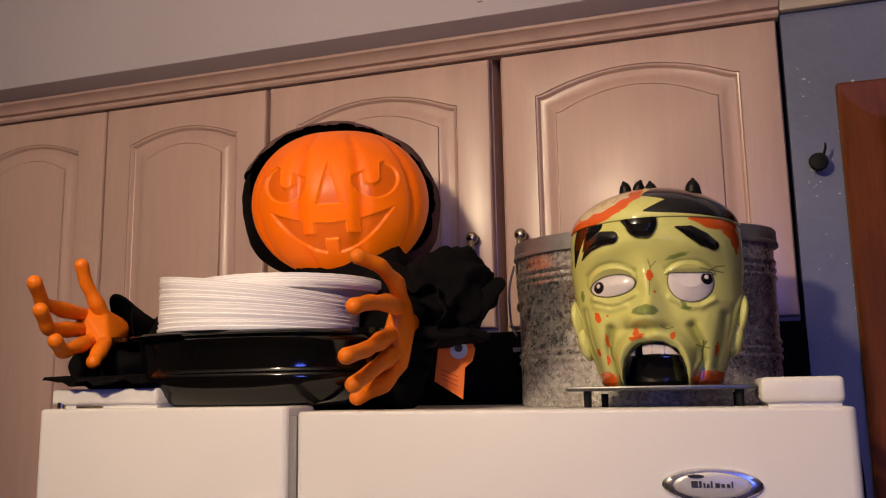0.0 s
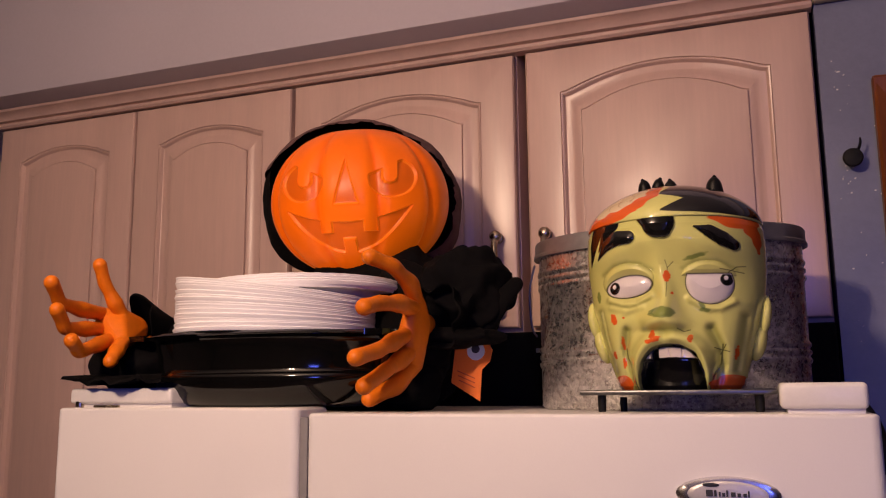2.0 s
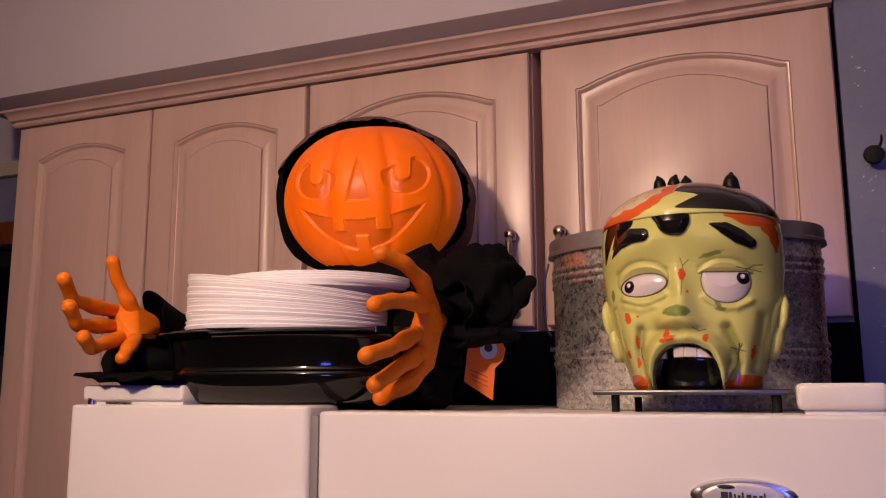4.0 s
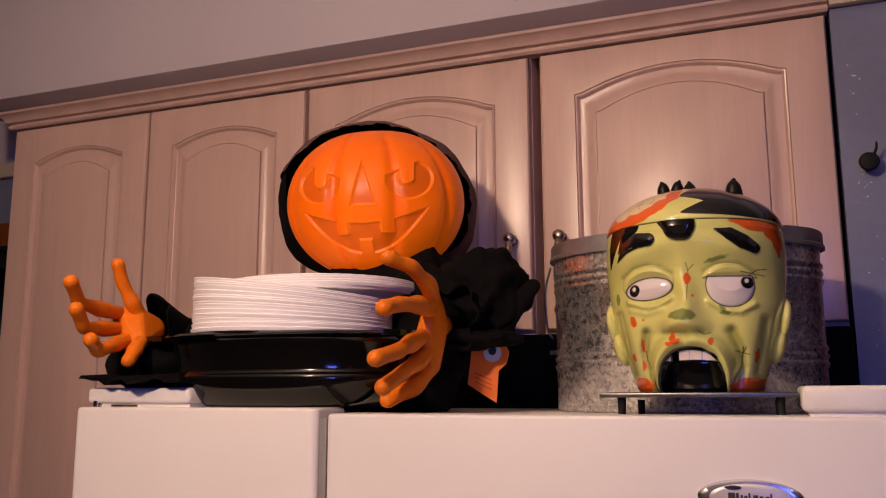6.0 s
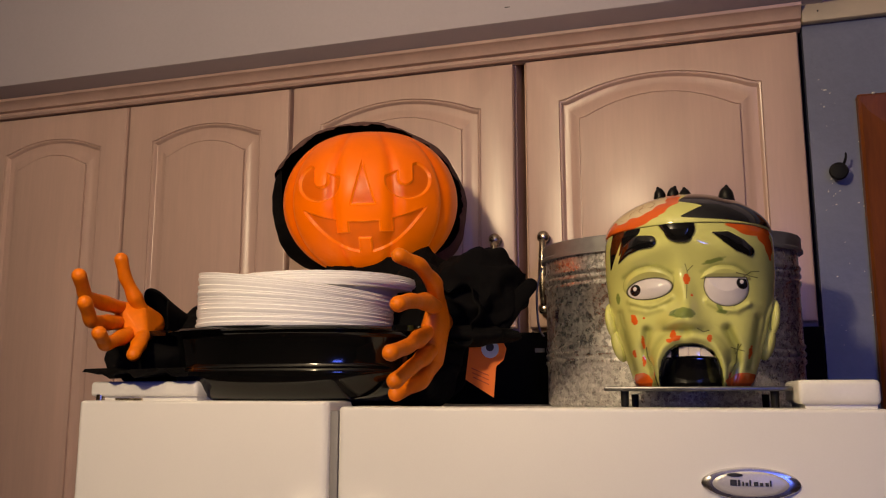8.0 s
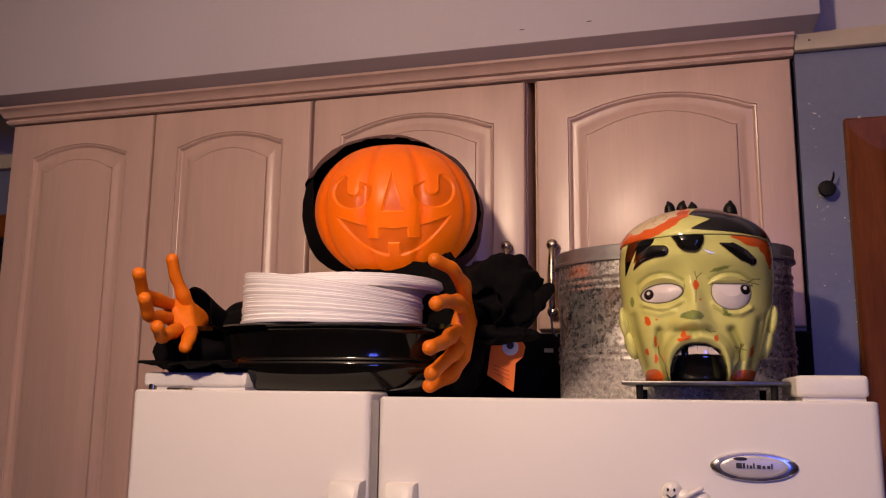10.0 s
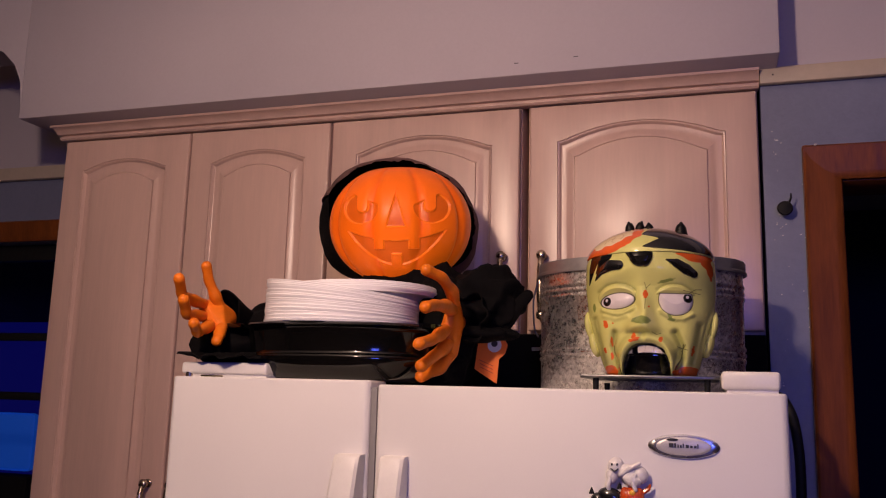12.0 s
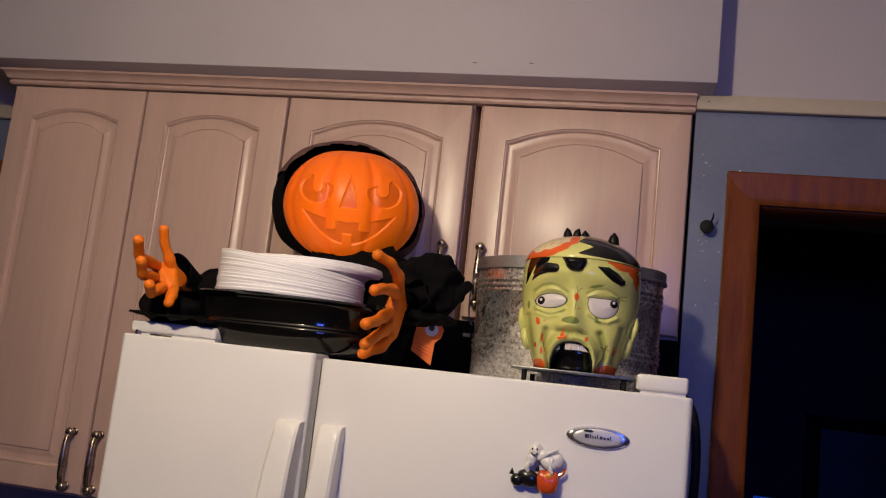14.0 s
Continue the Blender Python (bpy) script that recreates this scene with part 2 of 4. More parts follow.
solid("trim_east", box(0.1350, 3.2, 1.410, 1.425, 2.370, 2.404, 0.003), TRIM, "cream painted wooden picture rail with a nail hole", "trim", kind="structure")


def soffit():
    """A boxed soffit over the cabinets that runs into an arch on its far end."""
    bm = box(-1.640, 0.169, 1.33, 1.75, 2.40, CEILING, 0.004, 2)
    ring = [(-1.640, 2.44), (-1.648, 2.50), (-1.672, 2.548), (-1.712, 2.586), (-1.76, 2.61), (-1.85, 2.63), (-2.3, 2.64), (-3.6, 2.64), (-3.6, CEILING), (-1.640, CEILING)]
    loft([[(x, y, z) for x, z in ring] for y in (1.331, 1.50)], bm=bm)
    return bm


solid("soffit", soffit(), WHITE_WALL, "white painted boxed soffit above the kitchen cabinets", "soffit", kind="structure", angle=30)


def casing(bm, x0, x1, y, z0, z1, w, out):
    """A moulded wooden frame round an opening, in front of the wall at y."""
    prof = [(0.0, 0.0), (0.0, -0.010), (0.006, -0.014), (0.018, -0.016), (w - 0.014, -0.020), (w - 0.004, -0.022), (w, -0.018), (w, 0.0)]
    for o, side in ((x0, -1), (x1, 1)):
        loft([[(o + side * a, y + d, z) for a, d in prof] for z in (z0, z1 + w)], bm=bm)
    loft([[(x, y + d * 1.08, z1 + a) for a, d in prof] for x in (x0 - w + 0.001, x1 + w - 0.001)], bm=bm)
    return bm


door_1 = thing("door_1", (0.69, 1.49, 0), "brown stained wooden door casing round a dark open doorway", "doorway", kind="structure")
part("casing", casing(bmesh.new(), D0 + 0.015, D1 - 0.015, 1.43, 0, DZ - 0.017, 0.068, 1), BROWN_WOOD, door_1)
jb = box(D0 + 0.001, D0 + 0.0185, 1.432, 1.56, 0, DZ, 0.002)
box(D1 - 0.0185, D1 - 0.001, 1.432, 1.56, 0, DZ, 0.002, bm=jb)
box(D0 + 0.0185, D1 - 0.0185, 1.432, 1.56, DZ - 0.0195, DZ - 0.001, 0.002, bm=jb)
part("jamb", jb, BROWN_WOOD, door_1)

window_1 = thing("window_1", (-2.36, 1.80, WZ0), "brown wooden window over dark blue night light", "window", kind="structure")
part("window_frame", casing(bmesh.new(), W0, W1, 1.75, WZ0, WZ1, 0.062, 1), BROWN_WOOD, window_1)
sash = box(W0, W1, 1.80, 1.83, WZ1 - 0.05, WZ1, 0.003)
for zz in (1.88, 1.70, WZ0 + 0.02):
    box(W0, W1, 1.80, 1.825, zz - 0.012, zz + 0.012, 0.002, bm=sash)
box(W1 - 0.04, W1, 1.80, 1.83, WZ0, WZ1, 0.003, bm=sash)
part("sash", sash, RUBBER, window_1, "dark window bars")

# ---- kitchen cabinets ----
FACE = 1.427


def arch_ring(x0, x1, z0, z1, rise, inset, y, n=40):
    """A ring with an arched head whose curve flattens into short shoulders."""
    a, b, lo = x0 + inset, x1 - inset, z0 + inset
    sh = z1 - inset
    pts = [(a, y, lo), (b, y, lo), (b, y, (lo + sh) / 2), (b, y, sh)]
    for i in range(1, n):
        t = i / n
        q = 1 - ((2 * t - 1) / 0.95) ** 2
        pts.append((b + (a - b) * t, y, sh + rise * 0.5 * (q + math.sqrt(q * q + 0.004))))
    return pts + [(a, y, sh), (a, y, (lo + sh) / 2)]


def rect_ring(x0, x1, z0, z1, y, n=40):
    pts = [(x0, y, z0), (x1, y, z0), (x1, y, (z0 + z1) / 2), (x1, y, z1)]
    for i in range(1, n):
        pts.append((x1 + (x0 - x1) * i / n, y, z1))
    return pts + [(x0, y, z1), (x0, y, (z0 + z1) / 2)]


def cabinet_door(x0, x1, z0, z1):
    rings = [rect_ring(x0, x1, z0, z1, FACE + 0.019), rect_ring(x0, x1, z0, z1, FACE + 0.005), rect_ring(x0 + 0.002, x1 - 0.002, z0 + 0.002, z1 - 0.002, FACE + 0.001),
             rect_ring(x0 + 0.005, x1 - 0.005, z0 + 0.005, z1 - 0.005, FACE)]
    p0, p1, q0, q1 = x0 + 0.0605, x1 - 0.0615, z0 + 0.054, z1 - 0.081
    for inset, d in ((0, 0), (0.0007, 0.0032), (0.0017, 0.0006), (0.0040, 0.0014), (0.0062, 0.0045), (0.0073, 0.0082), (0.0085, 0.0088), (0.0180, 0.0088), (0.0205, 0.0083), (0.0270, 0.0056), (0.0335, 0.0030), (0.0352, 0.0030), (0.0360, 0.0058), (0.0368, 0.0058), (0.0374, 0.0002), (0.0390, -0.0003)):
        rings.append(arch_ring(p0, p1, q0, q1, 0.104 * (p1 - p0), inset, FACE + d))
    return loft(rings)


def pull_handle(x, z, y=FACE, h=0.125):
    bm = tube([(x, y, z), (x, y - 0.020, z - 0.003), (x, y - 0.030, z - 0.022), (x, y - 0.031, z - h / 2), (x, y - 0.030, z - h + 0.022), (x, y - 0.020, z - h + 0.003), (x, y, z - h)],
              [0.006, 0.0058, 0.0062, 0.0086, 0.0066, 0.0058, 0.006], n=12, round_end=False)
    for zz in (z, z - h):
        blob((x, y - 0.022, zz), (0.011, 0.008, 0.011), bm=bm)
        blob((x, y - 0.003, zz), (0.010, 0.004, 0.010), bm=bm)
    return bm


def cabinet(x0, x1, z0, doors, pulls, label):
    c = thing("wall_cabinet", ((x0 + x1) / 2, 1.6, z0), label, "cabinet", "kitchen wall cabinets")
    (_, e0), (a1, _) = doors
    split = a1 - e0 > 0.015
    b = box(x0 + 0.001, e0 + 0.002 if split else (e0 + a1) / 2, FACE + 0.022, 1.742, z0, 2.396, 0.001)
    box(a1 - 0.006 if split else (e0 + a1) / 2, x1 - 0.001, FACE + 0.022, 1.742, z0, 2.396, 0.001, bm=b)
    part("body", b, WOOD, c)
    for (a, e), (px, pz) in zip(doors, pulls):
        d = part("door", cabinet_door(a, e, z0 + 0.008, 2.363), WOOD, c, angle=25)
        part("handle", pull_handle(px, pz), STEEL, d, "dull nickel bow handle")
    return c


cabinet(-1.573, -0.812, 1.365, [(-1.569, -1.196), (-1.190, -0.815)], [(-1.232, 1.516), (-1.163, 1.516)], "tall pickled beige wooden wall cabinet with two arched doors")
cabinet(-0.810, 0.132, 1.866, [(-0.806, -0.360), (-0.337, 0.129)], [(-0.393, 2.030), (-0.306, 2.030)], "pickled beige wooden wall cabinet above the fridge with two arched doors")


def cornice():
    prof = [(1.446, 2.366), (1.424, 2.366), (1.419, 2.370), (1.419, 2.3745), (1.4245, 2.3755), (1.4245, 2.378), (1.413, 2.379), (1.409, 2.386), (1.400, 2.393), (1.394, 2.394), (1.392, 2.399), (1.446, 2.399)]
    front = lambda x, k: [(x + (k * (1.446 - y)), y, z) for y, z in prof]
    bm = loft([front(-1.573, -0.45), front(0.134, 0)])
    ret = [[(-1.573 - 0.45 * (1.446 - y), yy if i else y, z) for y, z in prof] for i, yy in ((0, 0), (1, 1.74))]
    return loft(ret, bm=bm)


solid("cornice", cornice(), WOOD, "pickled beige wooden crown moulding along the cabinet tops", "moulding", angle=30)

# ---- fridge ----
FX0, FX1, FY, FZ = -0.801, 0.119, 0.862, 1.753
GAP0, GAP1 = -0.4595, -0.4485
fridge = thing("refrigerator", ((FX0 + FX1) / 2, 1.25, 0), "white textured side-by-side refrigerator with two tall doors", "refrigerator")
part("body", box(FX0 + 0.004, FX1 - 0.004, 0.945, 1.66, 0.02, 1.744, 0.006), ENAMEL, fridge)
part("base_grille", box(FX0 + 0.01, FX1 - 0.01, 0.90, 0.95, 0.0, 0.09, 0.004), CAP, fridge)
# added filler strip that gives the door gap its dim grey
part("gap_filler", box(GAP0 + 0.0005, GAP1 - 0.0005, 0.867, 0.9295, 0.11, 1.744, 0.001), surface("gap_grey", (0.20, 0.19, 0.19), 0.6, vary=0.08), fridge, "grey filler added to darken the gap between the doors")
part("gasket", box(FX0 + 0.012, FX1 - 0.012, 0.930, 0.9445, 0.11, 1.738, 0.002), GASKET, fridge, "grey rubber door seal")


def fridge_door(x0, x1, top):
    t = box(x0, x1, FY, 0.930, 0.10, top)
    up = [e for e in t.edges if abs(e.verts[0].co.z - e.verts[1].co.z) > 0.5 and e.verts[0].co.y < 0.9]
    bmesh.ops.bevel(t, geom=up, offset=0.010, segments=5, profile=0.5, affect="EDGES")
    topf = [e for e in t.edges if e.verts[0].co.z > top - 1e-4 and e.verts[1].co.z > top - 1e-4]
    bmesh.ops.bevel(t, geom=topf, offset=0.004, segments=3, profile=0.5, affect="EDGES")
    return t


def fridge_handle(x0, x1, lean):
    """A tall grip that rises out of the door face near its top."""
    secs = [(1.647, 0.0, 1), (1.646, 0.020, 1), (1.643, 0.024, 1), (1.625, 0.030, 1), (1.58, 0.040, 1), (1.50, 0.050, 1), (1.30, 0.054, 1), (0.90, 0.054, 1), (0.70, 0.045, 1), (0.60, 0.0, 1)]
    rings = []
    for z, d, k in secs:
        s = lean * (1.646 - z) * 0.06 if z > 1.3 else lean * 0.0208
        a, b = x0 + s + 0.003 * (1 - k), x1 + s * 0.3 - 0.003 * (1 - k)
        y = FY - d
        rings.append([(a, FY + 0.002, z), (a, y + 0.004, z), (a + 0.004, y, z), (b - 0.004, y, z), (b, y + 0.004, z), (b, FY + 0.002, z)])
    return loft(rings)


for x0, x1, top, hx0, hx1, lean, nm in ((FX0, GAP0, 1.7545, -0.502, -0.463, -1, "freezer_door"), (GAP1, FX1, 1.7485, -0.431, -0.395, -0.2, "fridge_door")):
    d = part(nm, fridge_door(x0, x1, top), ENAMEL, fridge)
    part("handle", fridge_handle(hx0, hx1, lean), CAP, d, "moulded white plastic grip")


def hinge_cap(x0, x1, y0, y1, z0, z1):
    bm = box(x0, x1, y0, y1, z0 + 0.004, z1, 0.005, 3)
    box(x0 + 0.006, x1 - 0.003, y0 + 0.006, y1 - 0.004, z0 - 0.004, z0 + 0.008, 0.001, bm=bm)
    return bm


part("hinge_cover", hinge_cap(0.038, 0.112, 0.872, 1.02, 1.7485, 1.7765), CAP, fridge, "white plastic hinge cover with a scuffed top")
part("hinge_cover", hinge_cap(-0.795, -0.640, 0.876, 1.02, 1.755, 1.778), CAP, fridge, "white plastic hinge cover")
part("hinge_pin", revolve([(0.006, 0), (0.006, 0.010)], (-0.782, 0.882, 1.752), 12), STEEL, fridge)
part("hinge_plate", box(-0.76, -0.72, 0.880, 0.93, 1.7535, 1.7575, 0.001), STEEL, fridge)

# oval maker's badge: silver rim, pale face, dark bars in place of the maker's name
badge = thing("badge", (-0.012, FY, 1.677), "oval silver maker's badge on the fridge door", "badge")


def oval(cx, cz, a, b, y0, y1, n=48):
    ring = lambda k, y: [(cx + k * a * math.cos(2 * math.pi * i / n), y, cz + k * b * math.sin(2 * math.pi * i / n)) for i in range(n)]
    return loft([ring(1, y0), ring(1, (y0 + y1) / 2), ring(0.94, y1), ring(0.8, y1 - 0.0006)])


BADGE_FACE = surface("badge_face", (0.58, 0.56, 0.55), 0.35, metal=0.3, grain=500, vary=0.08)
INK = surface("dark_ink", (0.03, 0.03, 0.035), 0.5, vary=0.1)
part("rim", oval(-0.012, 1.677, 0.0455, 0.0158, FY, FY - 0.004), surface("chrome", (0.74, 0.73, 0.74), 0.26, metal=1.0, vary=0.05), badge, "chrome rim")
part("face", oval(-0.012, 1.677, 0.036, 0.0125, FY - 0.003, FY - 0.0052), BADGE_FACE, badge)
for i, (dx, w, h) in enumerate(((-0.0205, 0.006, 0.007), (-0.0135, 0.0022, 0.007), (-0.0095, 0.0016, 0.005), (-0.0065, 0.0024, 0.004), (-0.003, 0.0016, 0.007), (0.001, 0.004, 0.005), (0.0065, 0.003, 0.004), (0.0115, 0.003, 0.004), (0.0155, 0.0014, 0.007))):
    x = -0.010 + dx
    part("bar", box(x, x + w, FY - 0.0068, FY - 0.0054, 1.6755, 1.6755 + h * 0.8), INK, badge)
part("mark", oval(-0.026, 1.6855, 0.0075, 0.0018, FY - 0.0054, FY - 0.0066, 20), INK, badge)

# ---- roaster and paper plates ----
RC = (-0.560, 0.985, 1.7535)
roaster = thing("oval_roaster", RC, "glossy black enamel roasting pan full of paper plates", "roasting pan")


def pan_ring(r, z, n=120, p=2.5):
    """A rounded oval ring."""
    out = []
    for i in range(n):
        a = 2 * math.pi * i / n
        c, s_ = math.cos(a), math.sin(a)
        k = (abs(c) ** p + abs(s_) ** p) ** (-1 / p)
        out.append((RC[0] + 1.05 * r * k * c, RC[1] + (r - 0.040) * k * s_, RC[2] + z))
    return out


prof = [(0.090, 0.0), (0.112, 0.0), (0.124, 0.002), (0.134, 0.007), (0.142, 0.014), (0.148, 0.022), (0.1515, 0.030), (0.1525, 0.036), (0.1510, 0.0395), (0.1475, 0.0415), (0.1470, 0.046), (0.1485, 0.060), (0.1520, 0.076), (0.154, 0.081), (0.161, 0.083), (0.164, 0.086), (0.161, 0.089), (0.154, 0.088), (0.146, 0.080), (0.138, 0.040), (0.12, 0.014), (0.090, 0.012)]
part("pan", loft([pan_ring(r, z) for r, z in prof]), BLACK_ENAMEL, roaster, angle=60)
for s in (-1, 1):
    x = RC[0] + s * 0.162
    bm = loft([[(x + s * a * (1 if s < 0 else 0.35), RC[1] + b, z) for a, b in ((-0.01, -0.075), (0.02, -0.070), (0.052, -0.052), (0.060, -0.03), (0.060, 0.03), (0.052, 0.052), (0.02, 0.07), (-0.01, 0.075))] for z in (1.8365, 1.8385, 1.8425, 1.8435)])
    part("handle", bm, BLACK_ENAMEL, roaster)


def plate_bm(r, flute):
    n = 96
    rings = []
    for rr, z, f in ((0.0008, 0.0, 0), (0.70, 0.0, 0), (0.74, 0.001, 0), (0.84, 0.0125, 1), (0.975, 0.0150, 1), (0.994, 0.0149, 1), (1.0, 0.0143, 1), (1.0, 0.0132, 1), (0.986, 0.0098, 1), (0.97, 0.0100, 1), (0.84, 0.0105, 1), (0.74, -0.0003, 0), (0.70, -0.0012, 0), (0.0008, -0.0012, 0)):
        rings.append([(r * rr * math.cos(2 * math.pi * i / n), r * rr * math.sin(2 * math.pi * i / n), z + f * flute * (1.6 if rr < 0.9 else 0.35) * math.cos(math.pi * i)) for i in range(n)])
    return loft(rings, True, (True, True))


me_flat, me_flute = mesh_of("paper_plate", plate_bm(0.129, 0.0), PAPER, angle=50), mesh_of("fluted_plate", plate_bm(0.129, 0.0006), PAPER, angle=50)
rnd = random.Random(4)
for i in range(22):
    p = new("paper_plate", me_flat)
    p.matrix_world = pose(-0.566 + rnd.uniform(-.0012, .0012), 0.990 + rnd.uniform(-.0015, .0015), 1.8335 + i * 0.00262, rnd.uniform(-.12, .12), 1.0 + 0.29 * i + rnd.uniform(-.12, .12)) @ pose(0, 0, 0, 0, 0, rnd.uniform(0, 360))
    tagged(p, "plain white paper plate in a stack in the roasting pan", "paper plate", "stack of paper plates")
for i in range(5):
    p = new("paper_plate", me_flute)
    p.matrix_world = pose(-0.543 + rnd.uniform(-.002, .002), 1.022, 1.8850 + i * 0.0030, 0, -0.6 + rnd.uniform(-.3, .3)) @ pose(0, 0, 0, 0, 0, rnd.uniform(0, 360))
    tagged(p, "white paper plate with a fluted rim atop the stack", "paper plate", "stack of paper plates")

# ---- galvanised can ----
CC = (-0.093, 1.222, 1.7445)
can = thing("galvanised_can", CC, "oval galvanised steel can with a lid and ribbed bands", "metal can")
R = 0.176
bands = []
for z in (0.060, 0.070, 0.080, 0.166, 0.176, 0.186):
    bands += [(R, z - 0.005), (R + 0.0025, z - 0.0015), (R + 0.0025, z + 0.0015), (R, z + 0.005)]
part("body", revolve([(R - 0.004, 0.0), (R, 0.004)] + bands + [(R, 0.215)], CC, 96, 1.0, 0.66), ZINC, can, angle=60)
part("lid", revolve([(R + 0.002, 0.208), (R + 0.007, 0.208), (R + 0.007, 0.212), (R + 0.005, 0.214), (R + 0.005, 0.228), (R + 0.003, 0.231), (R - 0.01, 0.229), (0.02, 0.232)], CC, 96, 1.0, 0.66), surface("lid_zinc", (0.36, 0.36, 0.37), 0.42, metal=0.9, grain=60, stain=12, vary=0.2, bump=0.05), can)
part("bail", tube([(CC[0] - R - 0.004, CC[1] - 0.02, 1.945), (CC[0] - R - 0.012, CC[1] - 0.02, 1.91), (CC[0] - R - 0.010, CC[1] - 0.02, 1.86), (CC[0] - R - 0.003, CC[1] - 0.02, 1.845)], [0.0016] * 4, n=8), DARK_STEEL, can)

# ---- black box added for the dark recess behind ----
bx = thing("recess_filler", (-0.2, 1.5, 1.7445), "black box added to fill the dark recess beneath the cabinets, with a small silver label", "box")
part("box", box(-0.55, 0.128, 1.375, 1.62, 1.7445, 1.863, 0.003), BLACK_CARD, bx)
part("label", box(-0.318, -0.302, 1.3735, 1.3755, 1.829, 1.836), surface("silver_label", (0.35, 0.36, 0.4), 0.35, metal=0.5), bx)

# ---- trivet ----
tray = thing("trivet", (-0.058, 1.0, 1.7485), "dark steel flat tray on four short black feet", "tray")
part("plate", box(-0.155, 0.037, 0.912, 1.085, 1.7655, 1.7705, 0.0015), DARK_STEEL, tray)
for x in (-0.134, 0.020):
    for y in (0.925, 1.070):
        part("foot", revolve([(0.004, 0), (0.0045, 0.017)], (x, y, 1.7485 if y < .93 else 1.7445), 12), RUBBER, tray)


# ---- shaped and painted figures ----
class Sculpt:
    """Collects painted surfaces into one mesh."""

    def __init__(self):
        self.v, self.f, self.c, self.m = [], [], [], []

    def grid(self, pts, cols, mat, wrap=False):
        """pts: rows x columns x 3."""
        rows, n = pts.shape[:2]
        o = len(self.v)
        self.v += pts.reshape(-1, 3).tolist()
        self.c += cols.reshape(-1, 3).tolist()
        for r in range(rows - 1):
            a = o + r * n
            for k in range(n if wrap else n - 1):
                j = (k + 1) % n
                self.f.append((a + k, a + j, a + n + j, a + n + k))
        self.m += [mat] * (len(self.f) - len(self.m))

    def add(self, bm, colour, mat):
        o = len(self.v)
        bm.verts.index_update()
        for v in bm.verts:
            self.v.append(tuple(v.co))
            self.c.append(colour)
        for f in bm.faces:
            self.f.append([o + v.index for v in f.verts])
        self.m += [mat] * (len(self.f) - len(self.m))
        bm.free()

    def build(self, name, at, mats, label, category="", angle=60, parent=None):
        me = bpy.data.meshes.new(name)
        me.from_pydata((np.array(self.v) - np.array(at)).tolist(), [], self.f)
        for m in mats:
            me.materials.append(m)
        me.polygons.foreach_set("material_index", self.m)
        me.polygons.foreach_set("use_smooth", [True] * len(self.f))
        layer = me.color_attributes.new("paint", "FLOAT_COLOR", "POINT")
        layer.data.foreach_set("color", np.concatenate([np.array(self.c), np.ones((len(self.c), 1))], 1).astype(np.float32).ravel())
        me.set_sharp_from_angle(angle=radians(angle))
        ob = new(name, me)
        if parent:
            ob.parent = parent
            BASE[ob.name] = Vector(at)
            return tagged(ob, label)
        ob.location = at
        return tagged(ob, label, category)


def soft(d, w):
    """1 inside (d < 0), 0 outside, over a width w."""
    return np.clip(0.5 - d / w, 0, 1)


def ell(u, h, cu, ch, ru, rh, rot=0.0):
    """Signed distance, roughly, to an ellipse in the face's own plane."""
    c, s = math.cos(radians(rot)), math.sin(radians(rot))
    x, y = (u - cu) * c + (h - ch) * s, -(u - cu) * s + (h - ch) * c
    return (np.sqrt((x / ru) ** 2 + (y / rh) ** 2) - 1) * min(ru, rh)


def seg(u, h, pts, r):
    """Distance to a stroke of half-width r."""
    d = np.full(u.shape, 9.0)
    for (ax, ay), (bx, by) in zip(pts, pts[1:]):
        t = np.clip(((u - ax) * (bx - ax) + (h - ay) * (by - ay)) / ((bx - ax) ** 2 + (by - ay) ** 2 + 1e-12), 0, 1)
        d = np.minimum(d, np.hypot(u - ax - t * (bx - ax), h - ay - t * (by - ay)))
    return d - r


def taper(u, h, pts, radii):
    """Distance to a stroke whose half-width changes from point to point."""
    d = np.full(u.shape, 9.0)
    for (ax, ay), (bx, by), ra, rb in zip(pts, pts[1:], radii, radii[1:]):
        t = np.clip(((u - ax) * (bx - ax) + (h - ay) * (by - ay)) / ((bx - ax) ** 2 + (by - ay) ** 2 + 1e-12), 0, 1)
        d = np.minimum(d, np.hypot(u - ax - t * (bx - ax), h - ay - t * (by - ay)) - ra - (rb - ra) * t)
    return d


def wobble(u, h, f, seed=0.0):
    return np.sin(f * u + seed) * np.cos(0.8 * f * h + 1.7 * seed) + 0.5 * np.sin(2.1 * f * h + 3 * seed)


def gauss(u, h, cu, ch, su, sh, rot=0.0):
    c, s = math.cos(radians(rot)), math.sin(radians(rot))
    x, y = (u - cu) * c + (h - ch) * s, -(u - cu) * s + (h - ch) * c
    return np.exp(-0.5 * ((x / su) ** 2 + (y / sh) ** 2))


def dab(col, mask, colour):
    return col * (1 - mask[..., None]) + np.array(colour) * mask[..., None]


# ---- green head-shaped ceramic jar ----
GREEN, ORANGE, BLACK, CREAM, DKGREEN, EYE = (0.66, 0.66, 0.205), (0.74, 0.12, 0.015), (0.006, 0.006, 0.006), (0.74, 0.60, 0.36), (0.13, 0.20, 0.035), (0.74, 0.68, 0.66)
JC = (-0.062, 1.030, 1.7705)


def arch_of(u, h, cu, ru, rh, p=2.6):
    return ((np.abs((u - cu) / ru) ** p + np.abs(np.clip(h, 0, 1) / rh) ** p) ** (1 / p) - 1) * min(ru, rh)


